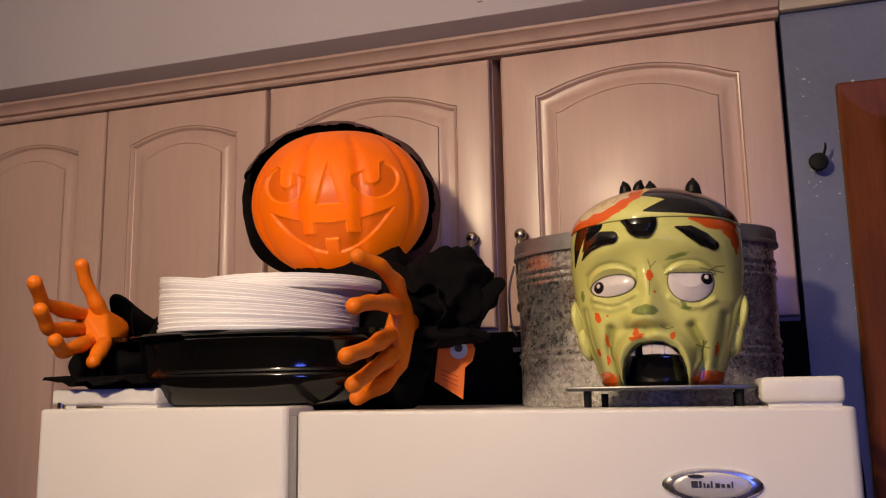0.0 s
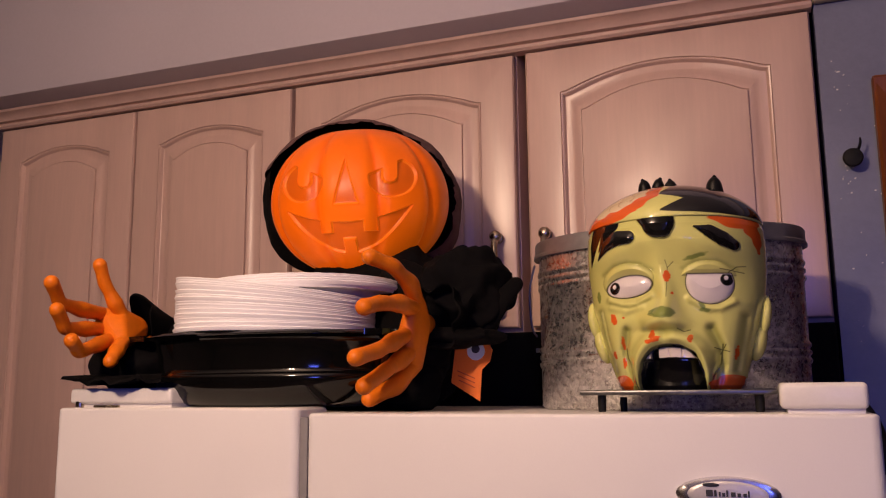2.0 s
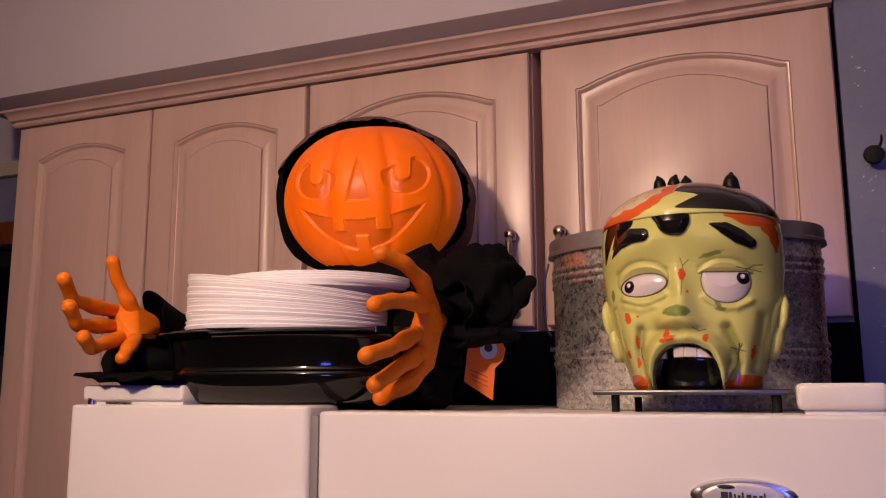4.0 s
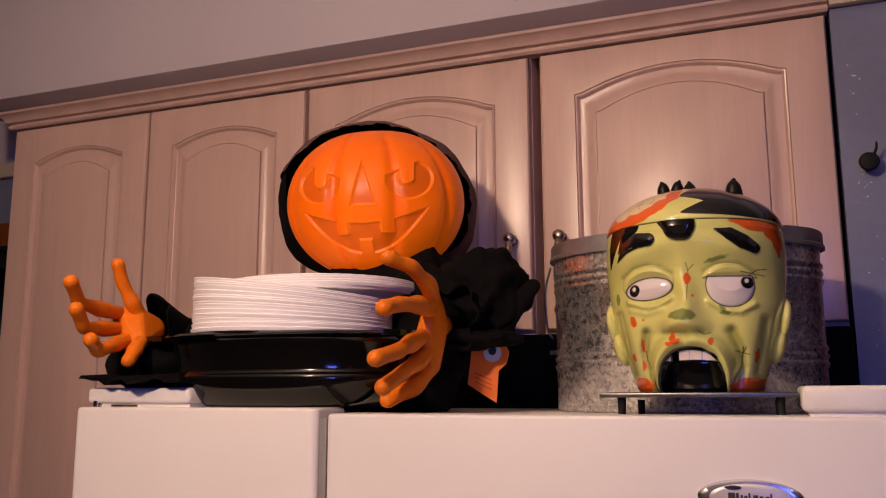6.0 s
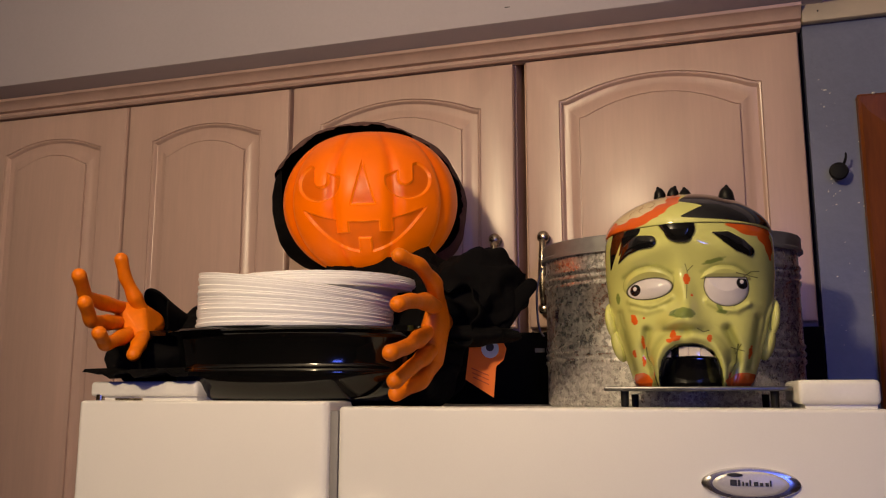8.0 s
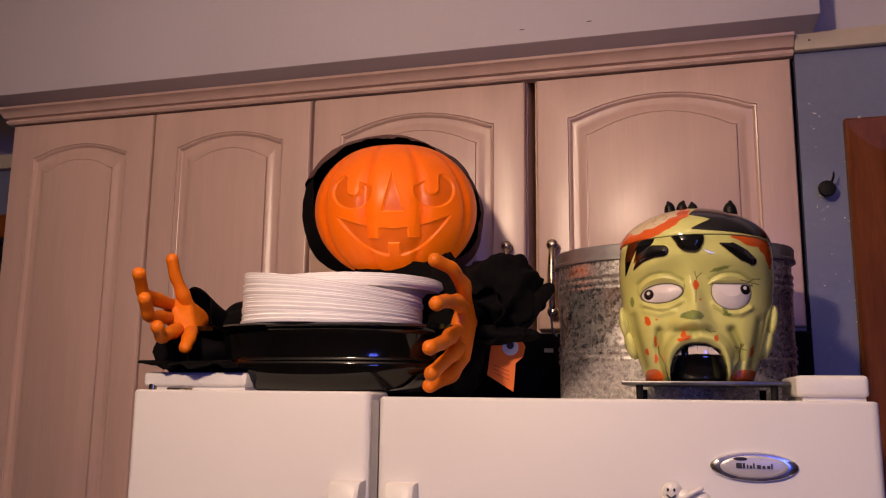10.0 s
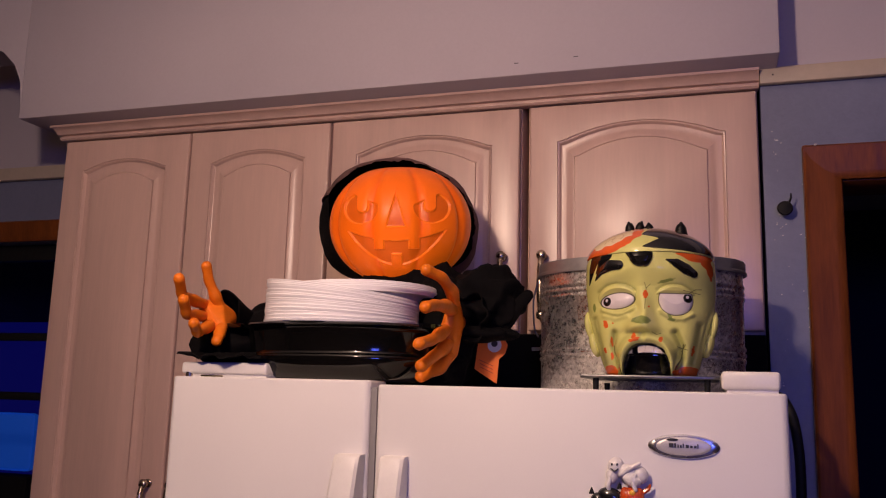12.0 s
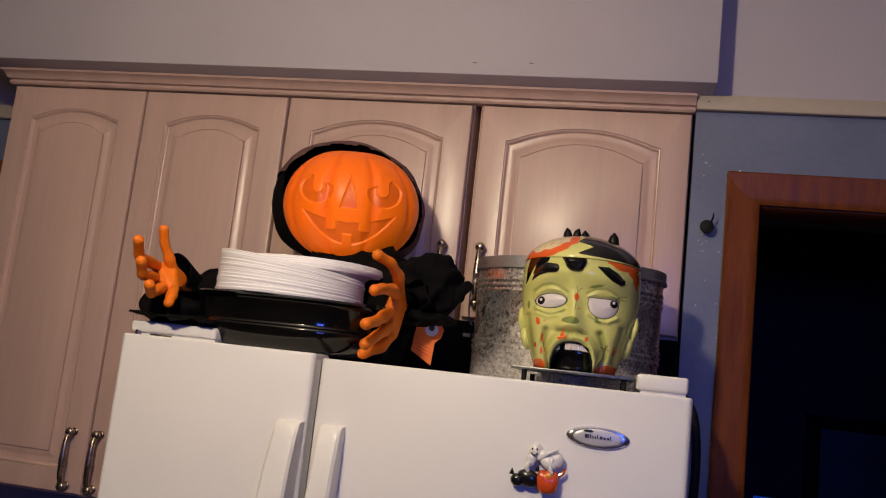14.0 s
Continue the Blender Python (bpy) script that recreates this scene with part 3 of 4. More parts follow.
def jar_face(u, h):
    """Relief towards the viewer and paint, over the face's plane."""
    d = np.zeros(u.shape)
    # nose with a drooping tip and wings
    d += 0.023 * gauss(u, h, -0.009, 0.075, 0.011, 0.010) + 0.012 * gauss(u, h, -0.003, 0.098, 0.007, 0.020, 10)
    d += 0.008 * gauss(u, h, -0.023, 0.069, 0.007, 0.006) + 0.008 * gauss(u, h, 0.007, 0.067, 0.008, 0.006)
    d -= 0.005 * gauss(u, h, -0.009, 0.0605, 0.017, 0.0032)
    # sockets, heavy lids, eyeballs, pouches
    d -= 0.008 * gauss(u, h, -0.041, 0.112, 0.030, 0.020) + 0.008 * gauss(u, h, 0.042, 0.104, 0.030, 0.022)
    d += 0.006 * gauss(u, h, -0.055, 0.146, 0.026, 0.008, 15) + 0.005 * gauss(u, h, 0.048, 0.146, 0.026, 0.009, -15)
    le = ell(u, h, -0.0425, 0.1095, 0.0250, 0.0114, 4)
    re = np.maximum(ell(u, h, 0.0410, 0.1100, 0.0235, 0.0220, -3), h - (0.1190 + 0.01 * (u - 0.041)))
    lid_l = np.maximum(ell(u, h, -0.0440, 0.1165, 0.0295, 0.0185, 2), -(le + 0.0005))
    lid_r = np.maximum(np.maximum(ell(u, h, 0.0410, 0.1140, 0.0275, 0.0190, -3), 0.1180 - h), -(re + 0.0005))
    d += 0.0095 * np.sqrt(np.clip(-lid_l / 0.0090, 0, 1)) + 0.0060 * np.sqrt(np.clip(-lid_r / 0.0050, 0, 1))
    d += 0.0085 * np.sqrt(np.clip(-le / 0.0114, 0, 1)) + 0.0100 * np.sqrt(np.clip(-re / 0.0200, 0, 1))
    for pts, amp in (([(-0.066, 0.097), (-0.050, 0.0905), (-0.034, 0.0905), (-0.019, 0.098)], 0.0050), ([(-0.064, 0.088), (-0.046, 0.083), (-0.028, 0.086)], 0.0030), ([(0.020, 0.094), (0.034, 0.084), (0.050, 0.082), (0.064, 0.090)], 0.0040)):
        d += amp * np.exp(-(seg(u, h, pts, 0) / 0.0036) ** 2)
    # cheeks, jowl folds, muzzle and lips
    d += 0.009 * gauss(u, h, -0.063, 0.058, 0.014, 0.024, -12) + 0.008 * gauss(u, h, 0.064, 0.056, 0.014, 0.028, 10)
    d += 0.010 * soft(ell(u, h, -0.002, 0.026, 0.043, 0.040), 0.016)
    for pts, amp, wd in (([(-0.047, 0.062), (-0.050, 0.043), (-0.046, 0.022), (-0.040, 0.0)], 0.009, 0.0046), ([(0.040, 0.062), (0.048, 0.042), (0.048, 0.026), (0.039, 0.0)], 0.010, 0.0050), ([(0.074, 0.075), (0.069, 0.050), (0.062, 0.02)], 0.005, 0.0045), ([(-0.080, 0.085), (-0.074, 0.055), (-0.066, 0.02)], 0.005, 0.0045)):
        d -= amp * np.exp(-(seg(u, h, pts, 0) / wd) ** 2)
    arch = arch_of(u, h, -0.0015, 0.0330, 0.0450)
    d += 0.0085 * np.exp(-((arch - 0.0052) / 0.0044) ** 2)
    d -= 0.005 * gauss(u, h, -0.006, 0.0555, 0.0035, 0.005)
    mouth = arch + 0.0004 * wobble(u, h, 300)
    d -= 0.032 * soft(mouth, 0.0022)
    teeth = np.maximum(arch + 0.0008, 0.0325 - 0.05 * np.abs(u) - h)
    d += 0.026 * soft(teeth, 0.0014)
    for x in (-0.0135, -0.002, 0.0105):
        d -= 0.0025 * soft(np.maximum(np.abs(u - x) - 0.0004, teeth), 0.001)
    gone = np.maximum(np.abs(u + 0.0172) - 0.0036, 0.020 - h)
    d -= 0.022 * soft(np.maximum(gone, teeth), 0.001)
    # brows and forelock stand proud of the skin
    brow_l = taper(u, h, [(-0.0765, 0.1425), (-0.066, 0.1555), (-0.052, 0.1615), (-0.0395, 0.1610)], [0.0008, 0.0064, 0.0086, 0.0074])
    brow_r = taper(u, h, [(0.0295, 0.1675), (0.044, 0.1625), (0.057, 0.1545), (0.0665, 0.1490)], [0.0010, 0.0068, 0.0082, 0.0060])
    lock = taper(u, h, [(-0.0095, 0.1860), (-0.0065, 0.1740), (-0.0025, 0.1665)], [0.0215, 0.0170, 0.0098])
    for m, amp in ((brow_l, 0.0050), (brow_r, 0.0050), (lock, 0.0065)):
        d += amp * np.sqrt(np.clip(0.10 - m / 0.0075, 0, 1))
    col = np.broadcast_to(np.array(GREEN), (*u.shape, 3)).copy()
    # olive shading painted into the folds, under the nose and round the lips
    fold = np.zeros(u.shape)
    for pts, wd, k in (([(-0.047, 0.062), (-0.050, 0.043), (-0.046, 0.022), (-0.040, 0.0)], 0.0045, 0.9), ([(0.040, 0.062), (0.048, 0.042), (0.048, 0.026), (0.039, 0.0)], 0.0050, 0.9), ([(-0.072, 0.126), (-0.058, 0.1335), (-0.044, 0.1355), (-0.030, 0.1325), (-0.017, 0.1255)], 0.0028, 0.9), ([(0.015, 0.126), (0.028, 0.133), (0.050, 0.133), (0.068, 0.124)], 0.0026, 0.7), ([(-0.027, 0.0625), (-0.009, 0.0605), (0.012, 0.0600)], 0.0035, 1.0), ([(-0.065, 0.0935), (-0.042, 0.0865), (-0.020, 0.094)], 0.0016, 0.6), ([(0.020, 0.089), (0.040, 0.0785), (0.064, 0.086)], 0.0016, 0.5), ([(0.074, 0.075), (0.069, 0.050), (0.062, 0.02)], 0.0040, 0.7), ([(-0.080, 0.085), (-0.074, 0.055), (-0.066, 0.02)], 0.0040, 0.6)):
        fold = np.maximum(fold, k * np.exp(-(seg(u, h, pts, 0) / wd) ** 2))
    fold = np.maximum(fold, 0.45 * np.exp(-((arch - 0.0125) / 0.0026) ** 2))
    col = dab(col, 0.62 * fold, (0.19, 0.21, 0.05))
    w = 0.0007
    for m in (ell(u, h, -0.0055, 0.0785, 0.0118, 0.0062, -4), ell(u, h, -0.0180, 0.0800, 0.0042, 0.0020, 35), ell(u, h, -0.0175, 0.0765, 0.0040, 0.0016, -15), ell(u, h, 0.0345, 0.0815, 0.0056, 0.0024, -8), ell(u, h, 0.0325, 0.0862, 0.0044, 0.0024, -60), ell(u, h, -0.0805, 0.1025, 0.0026, 0.0062, 5), ell(u, h, 0.0285, 0.1372, 0.0115, 0.0022, 14)):
        col = dab(col, 0.8 * soft(m + 0.0003 * wobble(u, h, 800), w * 1.5), DKGREEN)
    for pts, r in (([(-0.002, 0.0955), (0.0, 0.1265), (-0.002, 0.1345)], 0.0004), ([(0.0, 0.1265), (0.006, 0.1325)], 0.0004), ([(0.052, 0.1240), (0.075, 0.1205)], 0.0005), ([(0.060, 0.1205), (0.068, 0.1265), (0.077, 0.1275)], 0.0005), ([(0.050, 0.046), (0.047, 0.0265), (0.040, 0.014), (0.035, 0.0)], 0.0008), ([(0.042, 0.0425), (0.056, 0.0385)], 0.0005), ([(0.047, 0.036), (0.053, 0.046)], 0.0005), ([(-0.049, 0.0435), (-0.048, 0.034), (-0.042, 0.022), (-0.037, 0.0)], 0.0008), ([(0.008, 0.0620), (0.014, 0.0585), (0.020, 0.0605)], 0.0005), ([(0.083, 0.055), (0.080, 0.040)], 0.0005)):
        col = dab(col, 0.85 * soft(seg(u, h, pts, r), w), (0.045, 0.05, 0.018))
    spots = ((-0.0610, 0.0755, 0.0036, 0.0064, 18), (-0.0500, 0.0765, 0.0013, 0.0013, 0), (-0.0520, 0.0495, 0.0017, 0.0072, 4), (-0.0630, 0.0375, 0.0024, 0.0042, 10), (-0.0520, 0.0285, 0.0022, 0.0060, 0), (0.0200, 0.0515, 0.0028, 0.0042, 0), (-0.0010, 0.1175, 0.0036, 0.0062, 0), (0.0040, 0.0995, 0.0014, 0.0016, 0), (0.0630, 0.0375, 0.0020, 0.0068, -14), (-0.0180, 0.0560, 0.0032, 0.0050, -10), (-0.0140, 0.0515, 0.0050, 0.0026, 35), (-0.0215, 0.0495, 0.0040, 0.0022, 10))
    for q in spots:
        col = dab(col, soft(ell(u, h, *q) + 0.0004 * wobble(u, h, 900, q[0] * 50), w), ORANGE)
    for m in (ell(u, h, -0.057, 0.002, 0.0135, 0.0140, -20), ell(u, h, 0.054, 0.002, 0.0200, 0.0130, 6)):
        col = dab(col, soft(m + 0.001 * wobble(u, h, 400), w), ORANGE)
    # eyes
    for e, (px, ph), pr in ((le, (-0.0585, 0.1090), 0.0062), (re, (0.0578, 0.1130), 0.0062)):
        col = dab(col, soft(e - 0.0010, w), (0.09, 0.09, 0.035))
        col = dab(col, soft(e, w), EYE)
        pupil = np.maximum(ell(u, h, px, ph, pr, pr * 1.08), e + 0.0006)
        col = dab(col, soft(pupil, w), BLACK)
        col = dab(col, soft(ell(u, h, px - 0.0004, ph + 0.0016, 0.0021, 0.0024), w), EYE)
    col = dab(col, soft(mouth, w), BLACK)
    col = dab(col, soft(teeth, w) * (1 - soft(gone, w)), (0.76, 0.68, 0.60))
    # paint that runs down from the lid's seam
    fringe = np.minimum(ell(u, h, 0.068, 0.178, 0.025, 0.0110, -8), taper(u, h, [(0.083, 0.172), (0.089, 0.158), (0.0915, 0.144)], [0.008, 0.0055, 0.001])) + 0.0012 * wobble(u, h, 260, 1)
    col = dab(col, soft(fringe, w), ORANGE)
    side = np.minimum(taper(u, h, [(-0.058, 0.178), (-0.067, 0.167), (-0.076, 0.152)], [0.0085, 0.0060, 0.0008]), taper(u, h, [(-0.076, 0.178), (-0.083, 0.160), (-0.088, 0.138)], [0.0080, 0.0055, 0.0008]))
    side = np.minimum(side, np.where(h > 0.118, u + 0.0935 + 0.16 * (0.178 - h), 1.0))
    col = dab(col, soft(np.where(u < 0, side, 1.0), w), BLACK)
    for m in (brow_l, brow_r, lock):
        col = dab(col, soft(m, w), BLACK)
    return d, col


def lid_paint(u, h):
    """The lid's open crown: pale folds, an orange rim, and black hair with a jagged edge."""
    col = np.broadcast_to(np.array(GREEN), (*u.shape, 3)).copy()
    e = np.minimum(ell(u, h, -0.050, 0.2030, 0.050, 0.0205, 22), taper(u, h, [(-0.100, 0.183), (-0.060, 0.1855), (-0.030, 0.1900)], [0.0045, 0.0050, 0.0020])) + 0.0012 * wobble(u, h, 230, 2)
    e = np.maximum(e, u + 0.003 - 0.25 * np.clip(h - 0.2, 0, 1))
    col = dab(col, soft(e, 0.0008), ORANGE)
    e2 = ell(u, h, -0.053, 0.2085, 0.037, 0.0150, 20) + 0.0014 * wobble(u, h, 300, 4)
    e2 = np.maximum(e2, u + 0.0165)
    col = dab(col, soft(e2, 0.0008), CREAM)
    lines = np.abs(np.sin(230 * u + 2.5 * np.sin(260 * h)) + np.cos(330 * h + 2 * np.sin(150 * u)))
    col = dab(col, soft(e2 + 0.003, 0.001) * np.clip(1 - lines / 0.20, 0, 1) * 0.7, (0.26, 0.10, 0.03))
    edge = np.interp(h, [0.180, 0.1862, 0.1880, 0.2005, 0.2030, 0.2085, 0.2120, 0.2190, 0.2240, 0.2310], [0.045, -0.003, -0.004, 0.019, 0.014, -0.006, -0.005, 0.002, 0.004, -0.03])
    hair = np.maximum(edge - u, 0.1808 + 0.06 * np.clip(0.07 - u, 0, 1) - h)
    return dab(col, soft(hair, 0.0009), BLACK)


def head_jar():
    jar = thing("head_jar", JC, "glossy green ceramic jar shaped as a gaping head, on a tray", "cookie jar")
    glaze = painted("glazed_ceramic", 0.09, 0.45, scale=25, spec=0.5)
    hs_k = [0, 0.004, 0.03, 0.06, 0.09, 0.13, 0.155, 0.172, 0.1785]
    wd_k = [0.066, 0.0690, 0.0770, 0.0860, 0.0950, 0.0990, 0.0995, 0.0985, 0.0965]
    fr_k = [0.084, 0.088, 0.090, 0.090, 0.091, 0.093, 0.098, 0.100, 0.100]
    ph = np.concatenate([np.linspace(-100, 100, 600), np.linspace(104, 256, 40)])
    hh = np.linspace(0, 0.1785, 480)
    P, Hh = np.meshgrid(np.radians(ph), hh)
    sx, cy = np.sin(P), np.cos(P)
    wd, fr = np.interp(Hh, hs_k, wd_k), np.interp(Hh, hs_k, fr_k)
    u = wd * np.sign(sx) * np.abs(sx) ** 0.98
    front = np.clip(cy, 0, 1)
    y = np.where(cy > 0, -fr * 1.04 * np.abs(cy) ** 1.02, 0.050 * np.abs(cy) ** 0.9)
    d, col = jar_face(u, Hh)
    y = y - d * np.clip(front * 4, 0, 1)
    col = dab(col, np.clip(-cy * 8 + 0.4, 0, 1) * (Hh > 0.10), BLACK)
    s = Sculpt()
    s.grid(np.stack([JC[0] + u, JC[1] + y, JC[2] + Hh], -1), col, 0, True)
    body = s.build("body", JC, [glaze], "", parent=jar)
    # lid, seated in the body with a shallow seam
    t = np.sin(np.linspace(0, 1, 165) * math.pi / 2)
    hz = np.concatenate([[0.1785, 0.1788, 0.1793], 0.180 + 0.051 * t])
    rr = np.concatenate([[0.0870, 0.0895, 0.0905], 0.0005 + 0.0906 * np.clip(1 - t ** 1.75, 0, 1) ** 0.52])
    P, Hh = np.meshgrid(np.radians(np.linspace(-180, 179, 480)), hz)
    Rr = np.repeat(1.075 * rr[:, None], 480, 1)
    u = Rr * np.sign(np.sin(P)) * np.abs(np.sin(P)) ** 0.98
    k = np.where(np.cos(P) > 0, 1.07, 0.53)
    y = -Rr * k * np.sign(np.cos(P)) * np.abs(np.cos(P)) ** 1.02
    s = Sculpt()
    s.grid(np.stack([JC[0] + u, JC[1] + y, JC[2] + Hh], -1), lid_paint(u, Hh), 0, True)
    lid = s.build("lid", JC, [glaze], "black-haired ceramic lid with an orange-rimmed crown", parent=jar)
    black = surface("black_glaze", (0.004, 0.004, 0.004), 0.16, vary=0.2, coat=0.0, spec=0.3)
    for x, y, dx, top, r in ((-0.0280, -0.012, -0.003, 0.2455, 0.0090), (-0.0150, -0.012, 0.004, 0.2455, 0.0090), (0.0010, -0.014, -0.001, 0.2425, 0.0095), (0.0480, -0.010, 0.001, 0.2425, 0.0105)):
        at = lambda q, h: (JC[0] + q, JC[1] + y, JC[2] + h)
        part("hair_tip", tube([at(x, 0.217), at(x + dx * .5, top - 0.010), at(x + dx, top - 0.004)], [r * 1.1, r * 0.74, r * 0.26], n=14), black, lid)
    skin = surface("green_glaze", GREEN, 0.12, vary=0.06, grain=25, bump=0.0, coat=0.7)
    for sgn in (-1, 1):
        ear = blob((JC[0] + sgn * 0.0905, JC[1] - 0.006, JC[2] + 0.078), (0.0085, 0.022, 0.024), (0, sgn * 10, sgn * 12), 24, 16)
        blob((JC[0] + sgn * 0.0845, JC[1] - 0.010, JC[2] + 0.050), (0.0090, 0.018, 0.021), (0, sgn * 14, 0), 20, 12, ear)
        part("ear", ear, skin, body)
    return jar


head_jar()

# ---- hooded pumpkin figure ----
PO, CLAW = (0.80, 0.128, 0.002), (0.74, 0.175, 0.004)
PC, TURNED = (-0.534, 1.170, 2.054), 16.0


def face_cut(a, b):
    """Signed distance to the cut-out eyes, nose and mouth on the unit face."""
    cuts = []
    for sgn in (-1, 1):
        x = a * sgn - 0.49
        eye = np.maximum(np.hypot(x, b - 0.36) - 0.245, (b - 0.53) - 0.5 * x)
        notch = np.where(b > 0.375, np.abs(x + 0.02), np.hypot(x + 0.02, b - 0.375)) - 0.078
        cuts.append(np.maximum(eye, -notch))
    nose = np.maximum(np.abs(a) * 0.97 + (b - 0.62) * 0.24, 0.06 - b)
    q = (a / 0.68) ** 2
    mouth = np.maximum(np.maximum((-0.54 + 0.54 * q) - b, b - (-0.16 + 0.17 * q)), np.abs(a) - 0.68)
    mouth = np.maximum(mouth, -np.maximum(np.abs(np.abs(a) - 0.245) - 0.070, -0.29 - b))
    mouth = np.maximum(mouth, -np.maximum(np.abs(a) - 0.068, b + 0.37))
    return np.minimum(np.minimum(cuts[0], cuts[1]), np.minimum(nose, mouth))


def pumpkin(s):
    th = np.radians(np.concatenate([np.linspace(-82, 82, 420), np.linspace(85, 275, 70)]))
    la = np.radians(np.linspace(-89.5, 89.5, 300))
    T, L = np.meshgrid(th, la)
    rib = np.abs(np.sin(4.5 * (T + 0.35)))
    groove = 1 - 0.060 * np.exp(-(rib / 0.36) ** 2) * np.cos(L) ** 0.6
    k = np.cos(L) ** 0.94
    x, y, z = k * np.sin(T) * groove, -k * np.cos(T) * groove, np.sign(L) * np.abs(np.sin(L)) ** 1.0
    z = z * (1 - 0.05 * np.exp(-((np.hypot(x, y)) / 0.30) ** 2))
    a, b = x / 0.97, z
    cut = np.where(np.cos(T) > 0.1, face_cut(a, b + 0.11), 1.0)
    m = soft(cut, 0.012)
    inner = 1 - 0.034 * m
    lip = 1 + 0.004 * np.exp(-(cut / 0.018) ** 2)
    R = np.array([0.135, 0.128, 0.114])
    p = np.stack([x, y, z], -1) * (inner * lip)[..., None] * R
    col = np.broadcast_to(np.array(PO), (*T.shape, 3)).copy()
    # darkening painted into grooves and cut-outs, glow painted along the cut rims
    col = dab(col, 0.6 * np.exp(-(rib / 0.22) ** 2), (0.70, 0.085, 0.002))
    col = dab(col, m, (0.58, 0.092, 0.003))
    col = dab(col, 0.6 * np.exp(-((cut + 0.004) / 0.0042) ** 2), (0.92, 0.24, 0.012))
    rot = np.array(pose(0, 0, 0, 10, -2, TURNED).to_3x3())
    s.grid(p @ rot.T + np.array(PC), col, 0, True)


def hood(s):
    """A loose hood behind the pumpkin, open to the front, with a ragged edge."""
    n = 240
    for layer, (off, mat) in enumerate(((0.0, 2), (0.005, 3))):
        al = np.radians(np.linspace(68, 178, 46))
        om = np.radians(np.linspace(-60, 160, n) if layer else np.linspace(0, 360, n, endpoint=False))
        O, A = np.meshgrid(om, al)
        edge = np.clip(1 - (A - al[0]) / 0.35, 0, 1)
        # the brown netting shows along the crown and one side, with a torn hem
        torn = np.clip(np.sin(O + 0.5) + 0.35, 0, 1) * (0.20 + 0.05 * np.sin(7 * O + 2) + 0.04 * np.sin(19 * O) + 0.02 * np.sin(53 * O + 1) + 0.008 * np.sin(97 * O))
        A2 = A + edge * (0.07 * np.sin(3 * O + 1) + 0.03 * np.sin(8 * O) + 0.006 * np.sin(29 * O) - layer * torn)
        wr = 0.022 * np.sin(4 * O + 3 * A) + 0.010 * np.sin(9 * O - 5 * A + 1) + 0.002 * np.sin(31 * O + 9 * A)
        peak = 0.10 * np.exp(-((O - 1.75) / 0.5) ** 2)
        r = 1.0 + (wr + peak) * np.sin(A) + off / 0.14
        x, zz, y = r * np.sin(A2) * np.cos(O), r * np.sin(A2) * np.sin(O), -r * np.cos(A2)
        p = np.stack([x * 0.158, y * 0.125 + 0.012, zz * 0.125 + 0.002 * (zz > 0)], -1)
        rot = np.array(pose(0, 0, 0, -4, 0, 28).to_3x3())
        p = p @ rot.T + np.array((PC[0] - 0.020, PC[1] + 0.046, PC[2] + 0.006))
        s.grid(p, np.full((*O.shape, 3), 0.02), mat, layer == 0)


def rag(c, r, seed, amp=0.25, freq=18.0, rot=(0, 0, 0), detail=4):
    """A crumpled bundle of cloth."""
    t = bmesh.new()
    bmesh.ops.create_icosphere(t, subdivisions=detail, radius=1)
    o = Vector((seed * 7.3, seed * 3.1, seed * 1.7))
    for v in t.verts:
        p = Vector((v.co.x * r[0], v.co.y * r[1], v.co.z * r[2]))
        k = 1 + amp * (1 - 2 * abs(noise.noise(p * freq + o))) * 0.8 + 0.4 * amp * noise.noise(p * freq * 2.7 + o)
        v.co = v.co * k
    bmesh.ops.transform(t, matrix=pose(*c, *rot) @ Matrix.Diagonal((*r, 1)), verts=t.verts)
    return t


def cuff(c, axis, r0, r1, length, seed, waves=7):
    """A flared, pleated sleeve end, open, with thickness."""
    ax = Vector(axis).normalized()
    e1 = ax.cross(Vector((0, 0, 1))).normalized()
    e2 = ax.cross(e1)
    n, rings = 72, []
    for t, inner in [(i / 8, 0) for i in range(9)] + [(1 - i / 8, 1) for i in range(9)]:
        r = r0 + (r1 - r0) * t ** 1.3 - 0.003 * inner
        ring = []
        for k in range(n):
            a = 2 * math.pi * k / n
            w = 1 + 0.16 * t * math.sin(waves * a + seed) + 0.10 * t * math.sin(3 * a + 2 * seed)
            q = Vector(c) + ax * (length * t * (1 + 0.12 * math.sin(4 * a + seed))) + (e1 * math.cos(a) + e2 * math.sin(a)) * r * w
            ring.append(q)
        rings.append(ring)
    return loft(rings, True, (True, True))


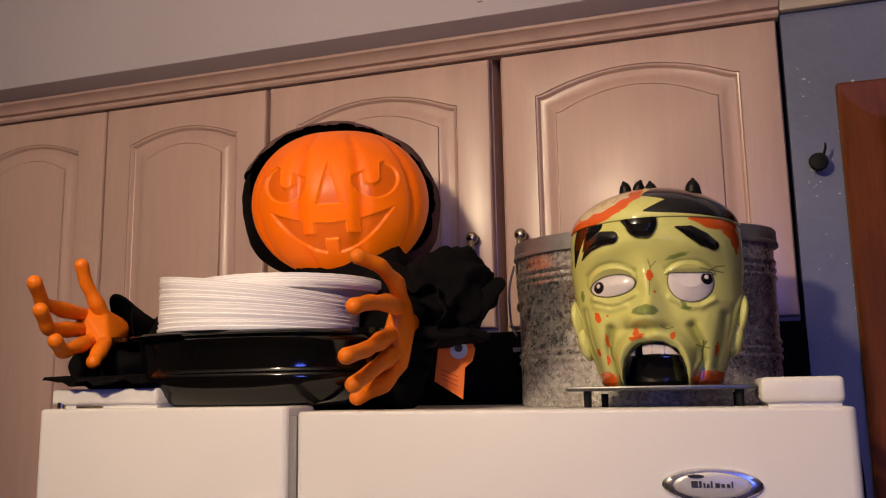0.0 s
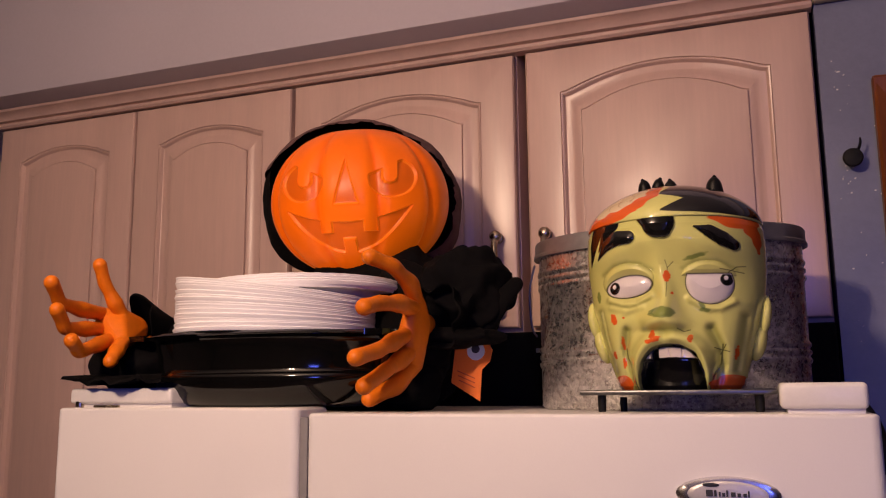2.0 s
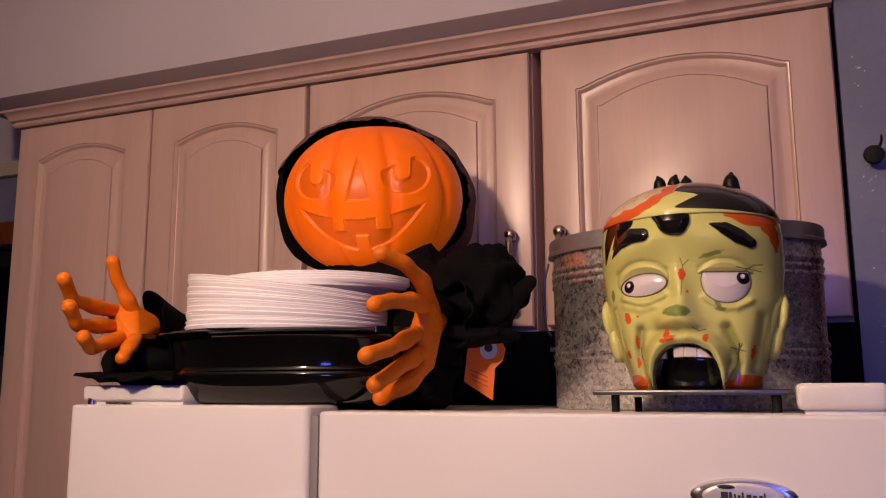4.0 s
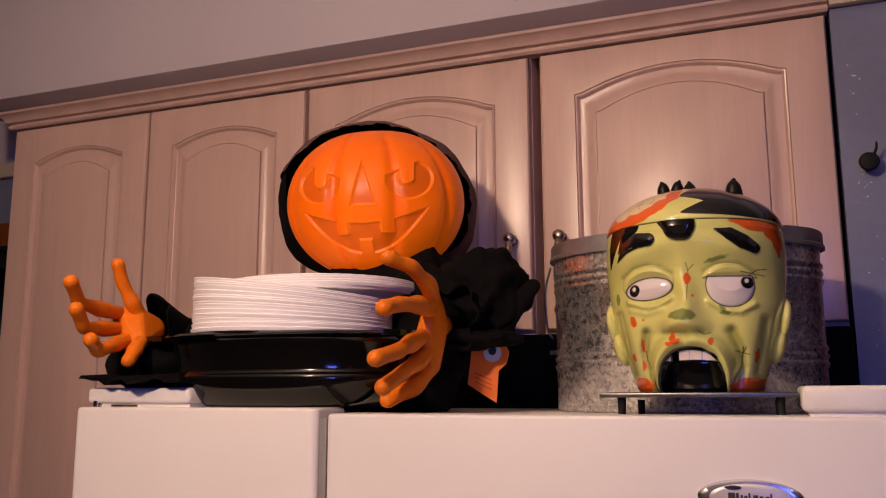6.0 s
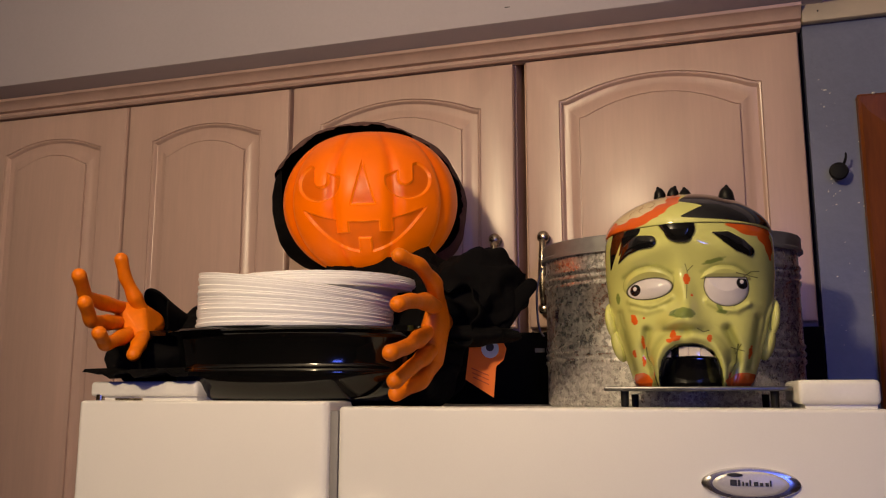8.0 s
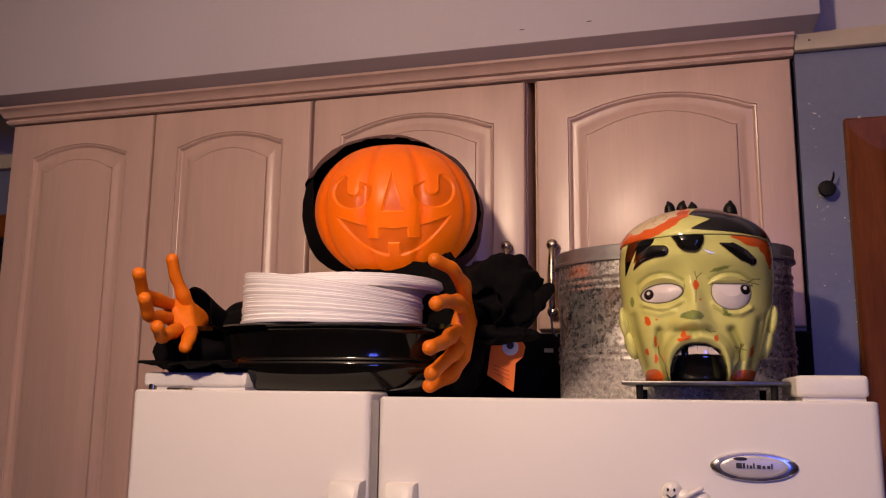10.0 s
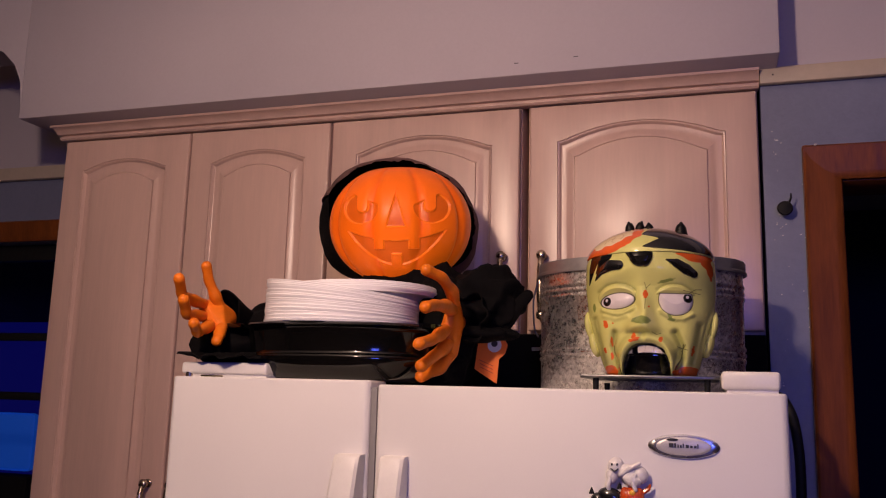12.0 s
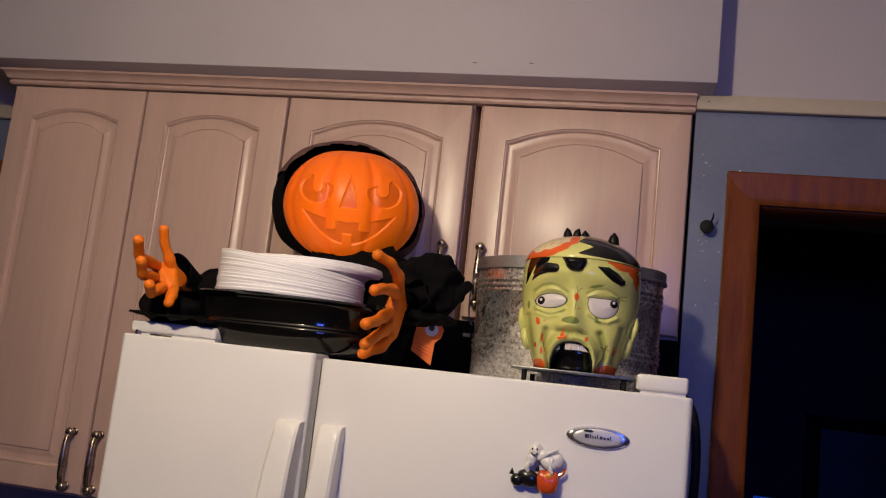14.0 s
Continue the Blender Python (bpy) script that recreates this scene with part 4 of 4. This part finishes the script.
def claw(s, palm, wrist, fingers, base_r, heel=1.15):
    for pts in fingers:
        k = len(pts)
        rad = [base_r * 0.92] + [base_r * (0.98 if i % 2 else 0.80) for i in range(1, k - 1)] + [base_r * 0.86]
        # knuckles swell between slimmer bones
        fine, fr = [], []
        for i in range(k - 1):
            a, b = Vector(pts[i]), Vector(pts[i + 1])
            fine += [a, a.lerp(b, 0.5)]
            fr += [rad[i] * 1.04, min(rad[i], rad[i + 1]) * 0.97]
        s.add(tube(fine + [Vector(pts[-1])], fr + [rad[-1]], n=16, per=5), CLAW, 1)
    # the palm: one skin over the knuckles and the wrist
    hull = bmesh.new()
    for pts in fingers:
        a, b = Vector(pts[0]), Vector(pts[1])
        blob(a, (base_r * 0.97,) * 3, seg=14, ring=10, bm=hull)
        blob(a.lerp(b, 0.18), (base_r * 0.90,) * 3, seg=14, ring=10, bm=hull)
    blob(palm, (base_r * heel,) * 3, seg=18, ring=10, bm=hull)
    made = bmesh.ops.convex_hull(hull, input=hull.verts[:])
    bmesh.ops.delete(hull, geom=[v for v in made["geom_interior"] if isinstance(v, bmesh.types.BMVert)], context="VERTS")
    s.add(hull, CLAW, 1)
    s.add(tube([wrist, Vector(wrist).lerp(Vector(palm), 0.55), palm], [base_r * 1.0, base_r * 1.2, base_r * 1.3], n=18, flat=(0.85, 1.1)), CLAW, 1)


def figure():
    s = Sculpt()
    pumpkin(s)
    hood(s)
    left = [[(-0.788, 0.928, 1.874), (-0.778, 0.870, 1.877), (-0.771, 0.828, 1.881), (-0.761, 0.802, 1.903)],
            [(-0.764, 0.930, 1.870), (-0.766, 0.915, 1.889), (-0.771, 0.900, 1.914), (-0.771, 0.890, 1.936)],
            [(-0.788, 0.926, 1.856), (-0.771, 0.870, 1.852), (-0.758, 0.825, 1.850), (-0.750, 0.802, 1.870)],
            [(-0.770, 0.920, 1.843), (-0.756, 0.880, 1.833), (-0.741, 0.832, 1.822), (-0.735, 0.812, 1.834)],
            [(-0.750, 0.918, 1.840), (-0.737, 0.890, 1.824), (-0.730, 0.872, 1.811)]]
    claw(s, (-0.771, 0.958, 1.856), (-0.790, 0.995, 1.860), left, 0.0103, 1.9)
    right = [[(-0.371, 1.000, 1.874), (-0.365, 0.960, 1.898), (-0.370, 0.920, 1.915), (-0.386, 0.892, 1.923)],
             [(-0.371, 0.992, 1.870), (-0.366, 0.930, 1.872), (-0.368, 0.880, 1.868), (-0.370, 0.845, 1.861)],
             [(-0.380, 0.990, 1.842), (-0.375, 0.930, 1.827), (-0.373, 0.885, 1.816), (-0.375, 0.836, 1.807)],
             [(-0.375, 0.990, 1.820), (-0.375, 0.950, 1.806), (-0.379, 0.915, 1.793), (-0.383, 0.872, 1.777)],
             [(-0.373, 0.992, 1.803), (-0.379, 0.950, 1.778), (-0.399, 0.920, 1.763)]]
    claw(s, (-0.369, 1.004, 1.852), (-0.372, 1.036, 1.855), right, 0.0112)
    # robe and sleeves
    s.add(rag((-0.50, 1.175, 1.860), (0.13, 0.075, 0.125), 1, 0.18, 14, detail=5), (0.02,) * 3, 2)
    s.add(rag((-0.338, 1.090, 1.898), (0.055, 0.050, 0.054), 2, 0.30, 24, detail=5), (0.02,) * 3, 2)
    s.add(cuff((-0.350, 1.062, 1.868), (-0.14, -0.60, -0.05), 0.030, 0.040, 0.042, 1.4, 6), (0.02,) * 3, 2)
    s.add(tube([(-0.330, 1.07, 1.838), (-0.303, 1.07, 1.862), (-0.281, 1.07, 1.888), (-0.266, 1.075, 1.905)], [0.012, 0.016, 0.012, 0.010], n=14, flat=(0.45, 1)), (0.02,) * 3, 2)
    s.add(rag((-0.425, 1.075, 1.792), (0.050, 0.050, 0.045), 3, 0.25, 18, detail=4), (0.02,) * 3, 2)
    s.add(rag((-0.425, 1.085, 1.850), (0.060, 0.055, 0.085), 4, 0.20, 16, detail=4), (0.02,) * 3, 2)
    s.add(rag((-0.352, 1.060, 1.838), (0.066, 0.036, 0.013), 8, 0.22, 30, detail=4), (0.02,) * 3, 2)
    s.add(rag((-0.735, 1.075, 1.835), (0.055, 0.065, 0.055), 5, 0.20, 18, detail=4), (0.02,) * 3, 2)
    s.add(cuff((-0.772, 1.036, 1.858), (-0.20, -1.0, 0.16), 0.020, 0.036, 0.060, 0.5, 4), (0.02,) * 3, 2)
    s.add(rag((-0.765, 0.965, 1.808), (0.060, 0.045, 0.032), 6, 0.22, 20, detail=5), (0.02,) * 3, 2)
    # the sleeve's hem spread over the hinge cover
    rings = []
    for i in range(25):
        a = i / 24
        x = -0.792 + 0.15 * a
        wv = 0.003 * math.sin(19 * a) + 0.0015 * math.sin(43 * a)
        z = 1.7855 + wv + (0.004 if i == 0 else 0)
        rings.append([(x, 0.856 + 0.006 * math.sin(9 * a), z), (x, 0.860, z + 0.004), (x, 1.02, z + 0.012), (x, 1.02, z + 0.006)])
    s.add(loft(rings), (0.02,) * 3, 2)
    # the shell's glow fades from a point near its front; no bulb is modelled
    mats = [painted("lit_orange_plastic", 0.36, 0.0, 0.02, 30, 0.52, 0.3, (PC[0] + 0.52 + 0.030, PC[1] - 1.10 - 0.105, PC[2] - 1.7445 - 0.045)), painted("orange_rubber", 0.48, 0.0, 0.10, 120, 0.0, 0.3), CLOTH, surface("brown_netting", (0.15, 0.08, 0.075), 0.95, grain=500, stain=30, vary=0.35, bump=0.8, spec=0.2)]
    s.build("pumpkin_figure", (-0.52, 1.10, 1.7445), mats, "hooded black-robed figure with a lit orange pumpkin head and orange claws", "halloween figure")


figure()

# ---- card tag ----
tag = thing("card_tag", (-0.335, 1.085, 1.7445), "orange card tag with a pale ringed disc", "tag")
ring = [(-0.353, 1.826), (-0.335, 1.840), (-0.321, 1.842), (-0.309, 1.836), (-0.302, 1.822), (-0.306, 1.807), (-0.3165, 1.798), (-0.320, 1.757), (-0.359, 1.781)]
TAG = surface("orange_card", (0.80, 0.17, 0.012), 0.6, vary=0.05)
part("card", loft([[(x, y, z) for x, z in ring] for y in (1.086, 1.084)]), TAG, tag)


def disc(cx, cz, r, y0, y1, n=28):
    return loft([[(cx + r * math.cos(2 * math.pi * i / n), y, cz + r * math.sin(2 * math.pi * i / n)) for i in range(n)] for y in (y0, y1)])


part("disc", disc(-0.324, 1.8215, 0.0120, 1.0838, 1.0825), surface("pale_print", (0.62, 0.66, 0.74), 0.6, vary=0.05), tag)
part("disc_centre", disc(-0.324, 1.824, 0.0055, 1.0823, 1.0815), INK, tag)
for i in range(3):
    part("print_bar", loft([[(-0.350 + i * .001, y, 1.797 - i * .006), (-0.326, y, 1.787 - i * .006), (-0.326, y, 1.7855 - i * .006), (-0.350 + i * .001, y, 1.7955 - i * .006)] for y in (1.0838, 1.083)]), surface("dark_orange_print", (0.5, 0.07, 0.01), 0.6), tag)

# ---- wall hook, cord and small marks ----
hook = thing("wall_hook", (0.172, 1.43, 2.111), "round black wall hook on the grey-blue wall", "hook")
part("disc", loft([[(0.172 + r * math.cos(2 * math.pi * i / 28), y, 2.111 + r * math.sin(2 * math.pi * i / 28)) for i in range(28)] for r, y in ((0.006, 1.43), (0.006, 1.412), (0.0135, 1.410), (0.0145, 1.405), (0.0125, 1.401), (0.005, 1.399))]), RUBBER, hook)
part("stem", tube([(0.180, 1.408, 2.122), (0.183, 1.402, 2.131), (0.183, 1.400, 2.138)], [0.0022, 0.002, 0.0015], n=8), RUBBER, hook)
solid("power_cord", tube([(0.10, 1.60, 1.70), (0.130, 1.30, 1.748), (0.150, 1.25, 1.730), (0.162, 1.25, 1.68), (0.165, 1.25, 1.60), (0.160, 1.26, 1.45), (0.155, 1.28, 1.0), (0.150, 1.3, 0.02)], [0.0085] * 8, n=12), RUBBER, "thick black power cord hanging beside the refrigerator", "cord")
rnd = random.Random(11)
CHIP = surface("bare_plaster", (0.72, 0.70, 0.68), 0.8)
chips = bmesh.new()
for i in range(46):
    if i < 26:
        x, z = rnd.gauss(0.163, 0.008), rnd.choice([rnd.gauss(2.10, 0.025), rnd.gauss(2.235, 0.05), rnd.uniform(1.8, 2.3)])
    else:
        x, z = rnd.choice([0.2085, rnd.uniform(0.150, 0.205)]) + rnd.gauss(0, 0.0012), rnd.uniform(1.6, 2.24)
    if x < 0.151 or x > 0.212:
        continue
    r = rnd.uniform(0.0004, 0.0013)
    blob((x, 1.4300, z), (r, 0.0008, r * rnd.uniform(0.7, 1.8)), (0, rnd.uniform(0, 90), 0), 8, 6, chips)
tagged(solid("paint_chips", chips, CHIP, "pale chips and filler specks in the wall paint", "paint chips", kind="stuff"))
marks = bmesh.new()
for x, z in ((-0.347, 2.427), (-0.222, 2.430)):
    box(x - 0.005, x + 0.004, 1.3292, 1.3305, z - 0.0006, z + 0.0008, bm=marks)
solid("soffit_scuffs", marks, INK, "two small dark scuffs in the soffit paint", "scuff", kind="stuff")
solid("trim_nail", blob((0.160, 1.4098, 2.387), (0.0016, 0.0008, 0.0016)), INK, "dark nail head in the picture rail", "nail")
solid("casing_nail", blob((0.232, 1.408, 2.236), (0.003, 0.004, 0.002)), CHIP, "pale filler blob atop the door casing", "filler")

# ---- fridge magnets ----
WHITE_RESIN = surface("white_resin", (0.72, 0.70, 0.68), 0.3, vary=0.06, coat=0.3)
BLACK_RESIN = surface("black_resin", (0.010, 0.010, 0.011), 0.2, vary=0.2, coat=0.4)
ORANGE_RESIN = surface("orange_resin", (0.55, 0.07, 0.012), 0.2, vary=0.2, coat=0.4)
BONE = surface("bone_resin", (0.55, 0.40, 0.16), 0.35, grain=300, stain=60, vary=0.35, coat=0.2)
GREEN_RESIN = surface("green_resin", (0.03, 0.10, 0.06), 0.3, vary=0.2)
EAR_RESIN = surface("dark_brown_gloss_resin", (0.030, 0.008, 0.010), 0.15, vary=0.3, coat=0.4)
MY = FY - 0.010

m1 = thing("fridge_magnet", (-0.085, FY, 1.60), "white ghost and black shape magnet on a glossy pumpkin", "magnet", "fridge magnets")
g = blob((-0.099, MY, 1.648), (0.0105, 0.008, 0.0125), (0, 15, 0))
blob((-0.104, MY, 1.636), (0.008, 0.007, 0.011), bm=g)
blob((-0.083, MY, 1.640), (0.018, 0.008, 0.011), (0, 20, 0), bm=g)
blob((-0.068, MY, 1.638), (0.011, 0.008, 0.012), bm=g)
blob((-0.078, MY - 0.004, 1.632), (0.013, 0.008, 0.009), (0, 25, 0), bm=g)
tube([(-0.106, MY - 0.003, 1.632), (-0.109, MY - 0.004, 1.622), (-0.106, MY - 0.003, 1.616)], [0.004, 0.0035, 0.002], n=10, bm=g)
tube([(-0.092, MY - 0.006, 1.638), (-0.078, MY - 0.008, 1.648), (-0.068, MY - 0.007, 1.653)], [0.003, 0.003, 0.0025], n=10, bm=g)
tube([(-0.074, MY - 0.007, 1.638), (-0.076, MY - 0.009, 1.628), (-0.073, MY - 0.009, 1.620)], [0.0035, 0.003, 0.003], n=10, bm=g)
part("ghost", g, WHITE_RESIN, m1, "white ghost")
f = bmesh.new()
for dx, dz in ((-0.0035, 0.003), (0.0035, 0.003)):
    blob((-0.100 + dx, MY - 0.0078, 1.648 + dz), (0.0013, 0.0008, 0.0018), bm=f)
tube([(-0.1045, MY - 0.0074, 1.6455), (-0.100, MY - 0.0084, 1.6425), (-0.0955, MY - 0.0074, 1.6455)], [0.0008, 0.0012, 0.0008], n=6, bm=f)
part("face", f, INK, m1)
c = blob((-0.122, MY, 1.604), (0.0105, 0.008, 0.0095))
blob((-0.106, MY, 1.608), (0.018, 0.009, 0.0125), (0, 14, 0), bm=c)
for x, z, r in ((-0.131, 1.614, -20), (-0.117, 1.613, 8), (-0.094, 1.622, 25)):
    revolve([(0.0038, 0), (0.0022, 0.005), (0.0004, 0.009)], (x, MY, z - 0.003), 8, 1, 0.5, bm=c)
part("crouching_shape", c, BLACK_RESIN, m1, "glossy black crouching shape")
p = bmesh.new()
for i in range(7):
    a = (i - 3) * 0.30
    blob((-0.078 + 0.0095 * math.sin(a * 1.2), MY - 0.004 * math.cos(a), 1.606), (0.0075, 0.008, 0.0165), (0, math.degrees(a) * 0.12, 0), 14, 10, p)
part("pumpkin", p, ORANGE_RESIN, m1, "glossy orange pumpkin")
part("stem", tube([(-0.063, MY, 1.617), (-0.057, MY, 1.621), (-0.055, MY, 1.626)], [0.003, 0.0025, 0.0015], n=8), ORANGE_RESIN, m1)
part("glow_patch", blob((-0.077, MY - 0.010, 1.616), (0.004, 0.002, 0.0035)), surface("yellow_paint", (0.8, 0.42, 0.03), 0.3), m1)

m2 = thing("fridge_magnet", (-0.115, FY, 1.515), "small resin magnet of a pumpkin with pointed dark ears", "magnet", "fridge magnets")
p = bmesh.new()
for i in range(7):
    a = (i - 3) * 0.30
    blob((-0.115 + 0.016 * math.sin(a * 1.2), MY - 0.005 * math.cos(a), 1.530), (0.011, 0.009, 0.020), (0, 0, 0), 14, 10, p)
part("pumpkin", p, ORANGE_RESIN, m2)
for s_ in (-1, 1):
    ax, bx, cx = (-0.139, -0.1457, -0.1266) if s_ < 0 else (-0.0907, -0.0814, -0.1000)
    part("ear", loft([[(ax + (q - ax) * k, MY + dy * (0.35 + 0.65 * k), 1.569 - 0.024 * k) for q, dy in ((bx, 0.004), (bx, -0.004), ((bx + cx) / 2, -0.010), (cx, -0.004), (cx, 0.004))] for k in (0.04, 0.35, 0.7, 1.0)]), EAR_RESIN, m2)
    part("eye_patch", blob((-0.115 + s_ * 0.014, MY - 0.011, 1.534), (0.010, 0.004, 0.008), (0, s_ * 15, 0)), BLACK_RESIN, m2)
part("stem", tube([(-0.115, MY, 1.548), (-0.117, MY - 0.002, 1.557), (-0.121, MY - 0.002, 1.564)], [0.0045, 0.0035, 0.003], n=10), GREEN_RESIN, m2)
part("band", blob((-0.115, MY - 0.010, 1.5245), (0.019, 0.005, 0.007)), BLACK_RESIN, m2)

m3 = thing("fridge_magnet", (-0.012, FY, 1.525), "small resin magnet crowded with bone-coloured skulls", "magnet", "fridge magnets")
part("base", rag((-0.012, MY + 0.001, 1.540), (0.038, 0.007, 0.024), 9, 0.2, 60, detail=4), BONE, m3)
for x, z in ((-0.019, 1.574), (-0.006, 1.574), (0.006, 1.567), (-0.033, 1.563)):
    sk = blob((x, MY - 0.005, z), (0.0055, 0.006, 0.0058))
    blob((x, MY - 0.007, z - 0.005), (0.0036, 0.004, 0.0035), bm=sk)
    k = part("skull", sk, BONE, m3)
    e = bmesh.new()
    for dx in (-0.0021, 0.0021):
        blob((x + dx, MY - 0.0105, z), (0.0014, 0.0012, 0.0016), (0, 0, 0), 8, 6, e)
    part("sockets", e, INK, k)
part("arm_bone", tube([(-0.028, MY - 0.008, 1.560), (-0.012, MY - 0.010, 1.556), (0.008, MY - 0.009, 1.556)], [0.0022, 0.002, 0.0022], n=8), BONE, m3)
for i in range(4):
    part("rib_bone", tube([(-0.046, MY - 0.005, 1.553 - i * 0.004), (-0.038, MY - 0.008, 1.551 - i * 0.004), (-0.031, MY - 0.006, 1.553 - i * 0.004)], [0.0012] * 3, n=6), BONE, m3)
part("plaque", box(-0.026, -0.006, MY - 0.011, MY - 0.007, 1.538, 1.550, 0.001), surface("grey_plaque", (0.45, 0.43, 0.38), 0.5), m3)
part("bottle", blob((0.006, MY - 0.009, 1.542), (0.008, 0.004, 0.010)), GREEN_RESIN, m3)
part("wing_tip", loft([[(0.014, y, 1.566), (0.028, y, 1.570), (0.020, y, 1.556)] for y in (MY, MY - 0.004)]), surface("dark_brown_resin", (0.08, 0.04, 0.02), 0.4), m3)

# ---- the dark room through the doorway, the night behind the window ----
pic = thing("picture_frame", (1.1, 4.58, 1.2), "dark framed picture on the unlit far wall", "picture")
NIGHT = surface("dim_print", (0.10, 0.16, 0.22), 0.4, vary=0.2)
pf = box(1.05, 1.12, 4.55, 4.598, 1.0, 1.75, 0.004)
box(1.12, 1.9, 4.55, 4.598, 1.68, 1.75, 0.004, bm=pf)
box(1.9, 1.97, 4.55, 4.598, 1.0, 1.75, 0.004, bm=pf)
box(1.12, 1.9, 4.55, 4.598, 1.0, 1.07, 0.004, bm=pf)
part("frame", pf, RUBBER, pic)
part("print", box(1.12, 1.9, 4.575, 4.59, 1.07, 1.68), NIGHT, pic)
dev = thing("small_device", (0.55, 3.0, 0), "small black device with a glowing blue panel in the dark room", "device")
part("stand", box(0.46, 0.66, 2.9, 3.1, 0, 1.40, 0.01), RUBBER, dev)
part("panel", box(0.53, 0.60, 2.895, 2.90, 1.40, 1.437, 0.002), glow("blue_panel", (0.02, 0.08, 0.7), 0.25), dev)
scr = thing("glowing_screen", (-2.25, 2.3, 0), "bright blue glowing screen in the dark beyond the window", "screen")
part("stand", box(-2.9, -2.4, 2.32, 2.40, 0, 1.40, 0.01), RUBBER, scr)
part("screen", box(-2.95, -2.37, 2.30, 2.32, 1.42, 1.63, 0.02), glow("blue_screen", (0.01, 0.08, 0.5), 0.3), scr)
solid("backdrop", box(-3.55, -1.9, 3.2, 3.21, 0.6, 2.05), glow("deep_blue_night", (0.003, 0.003, 0.10), 0.5), "plain deep blue night glow beyond the window", "backdrop", kind="structure")
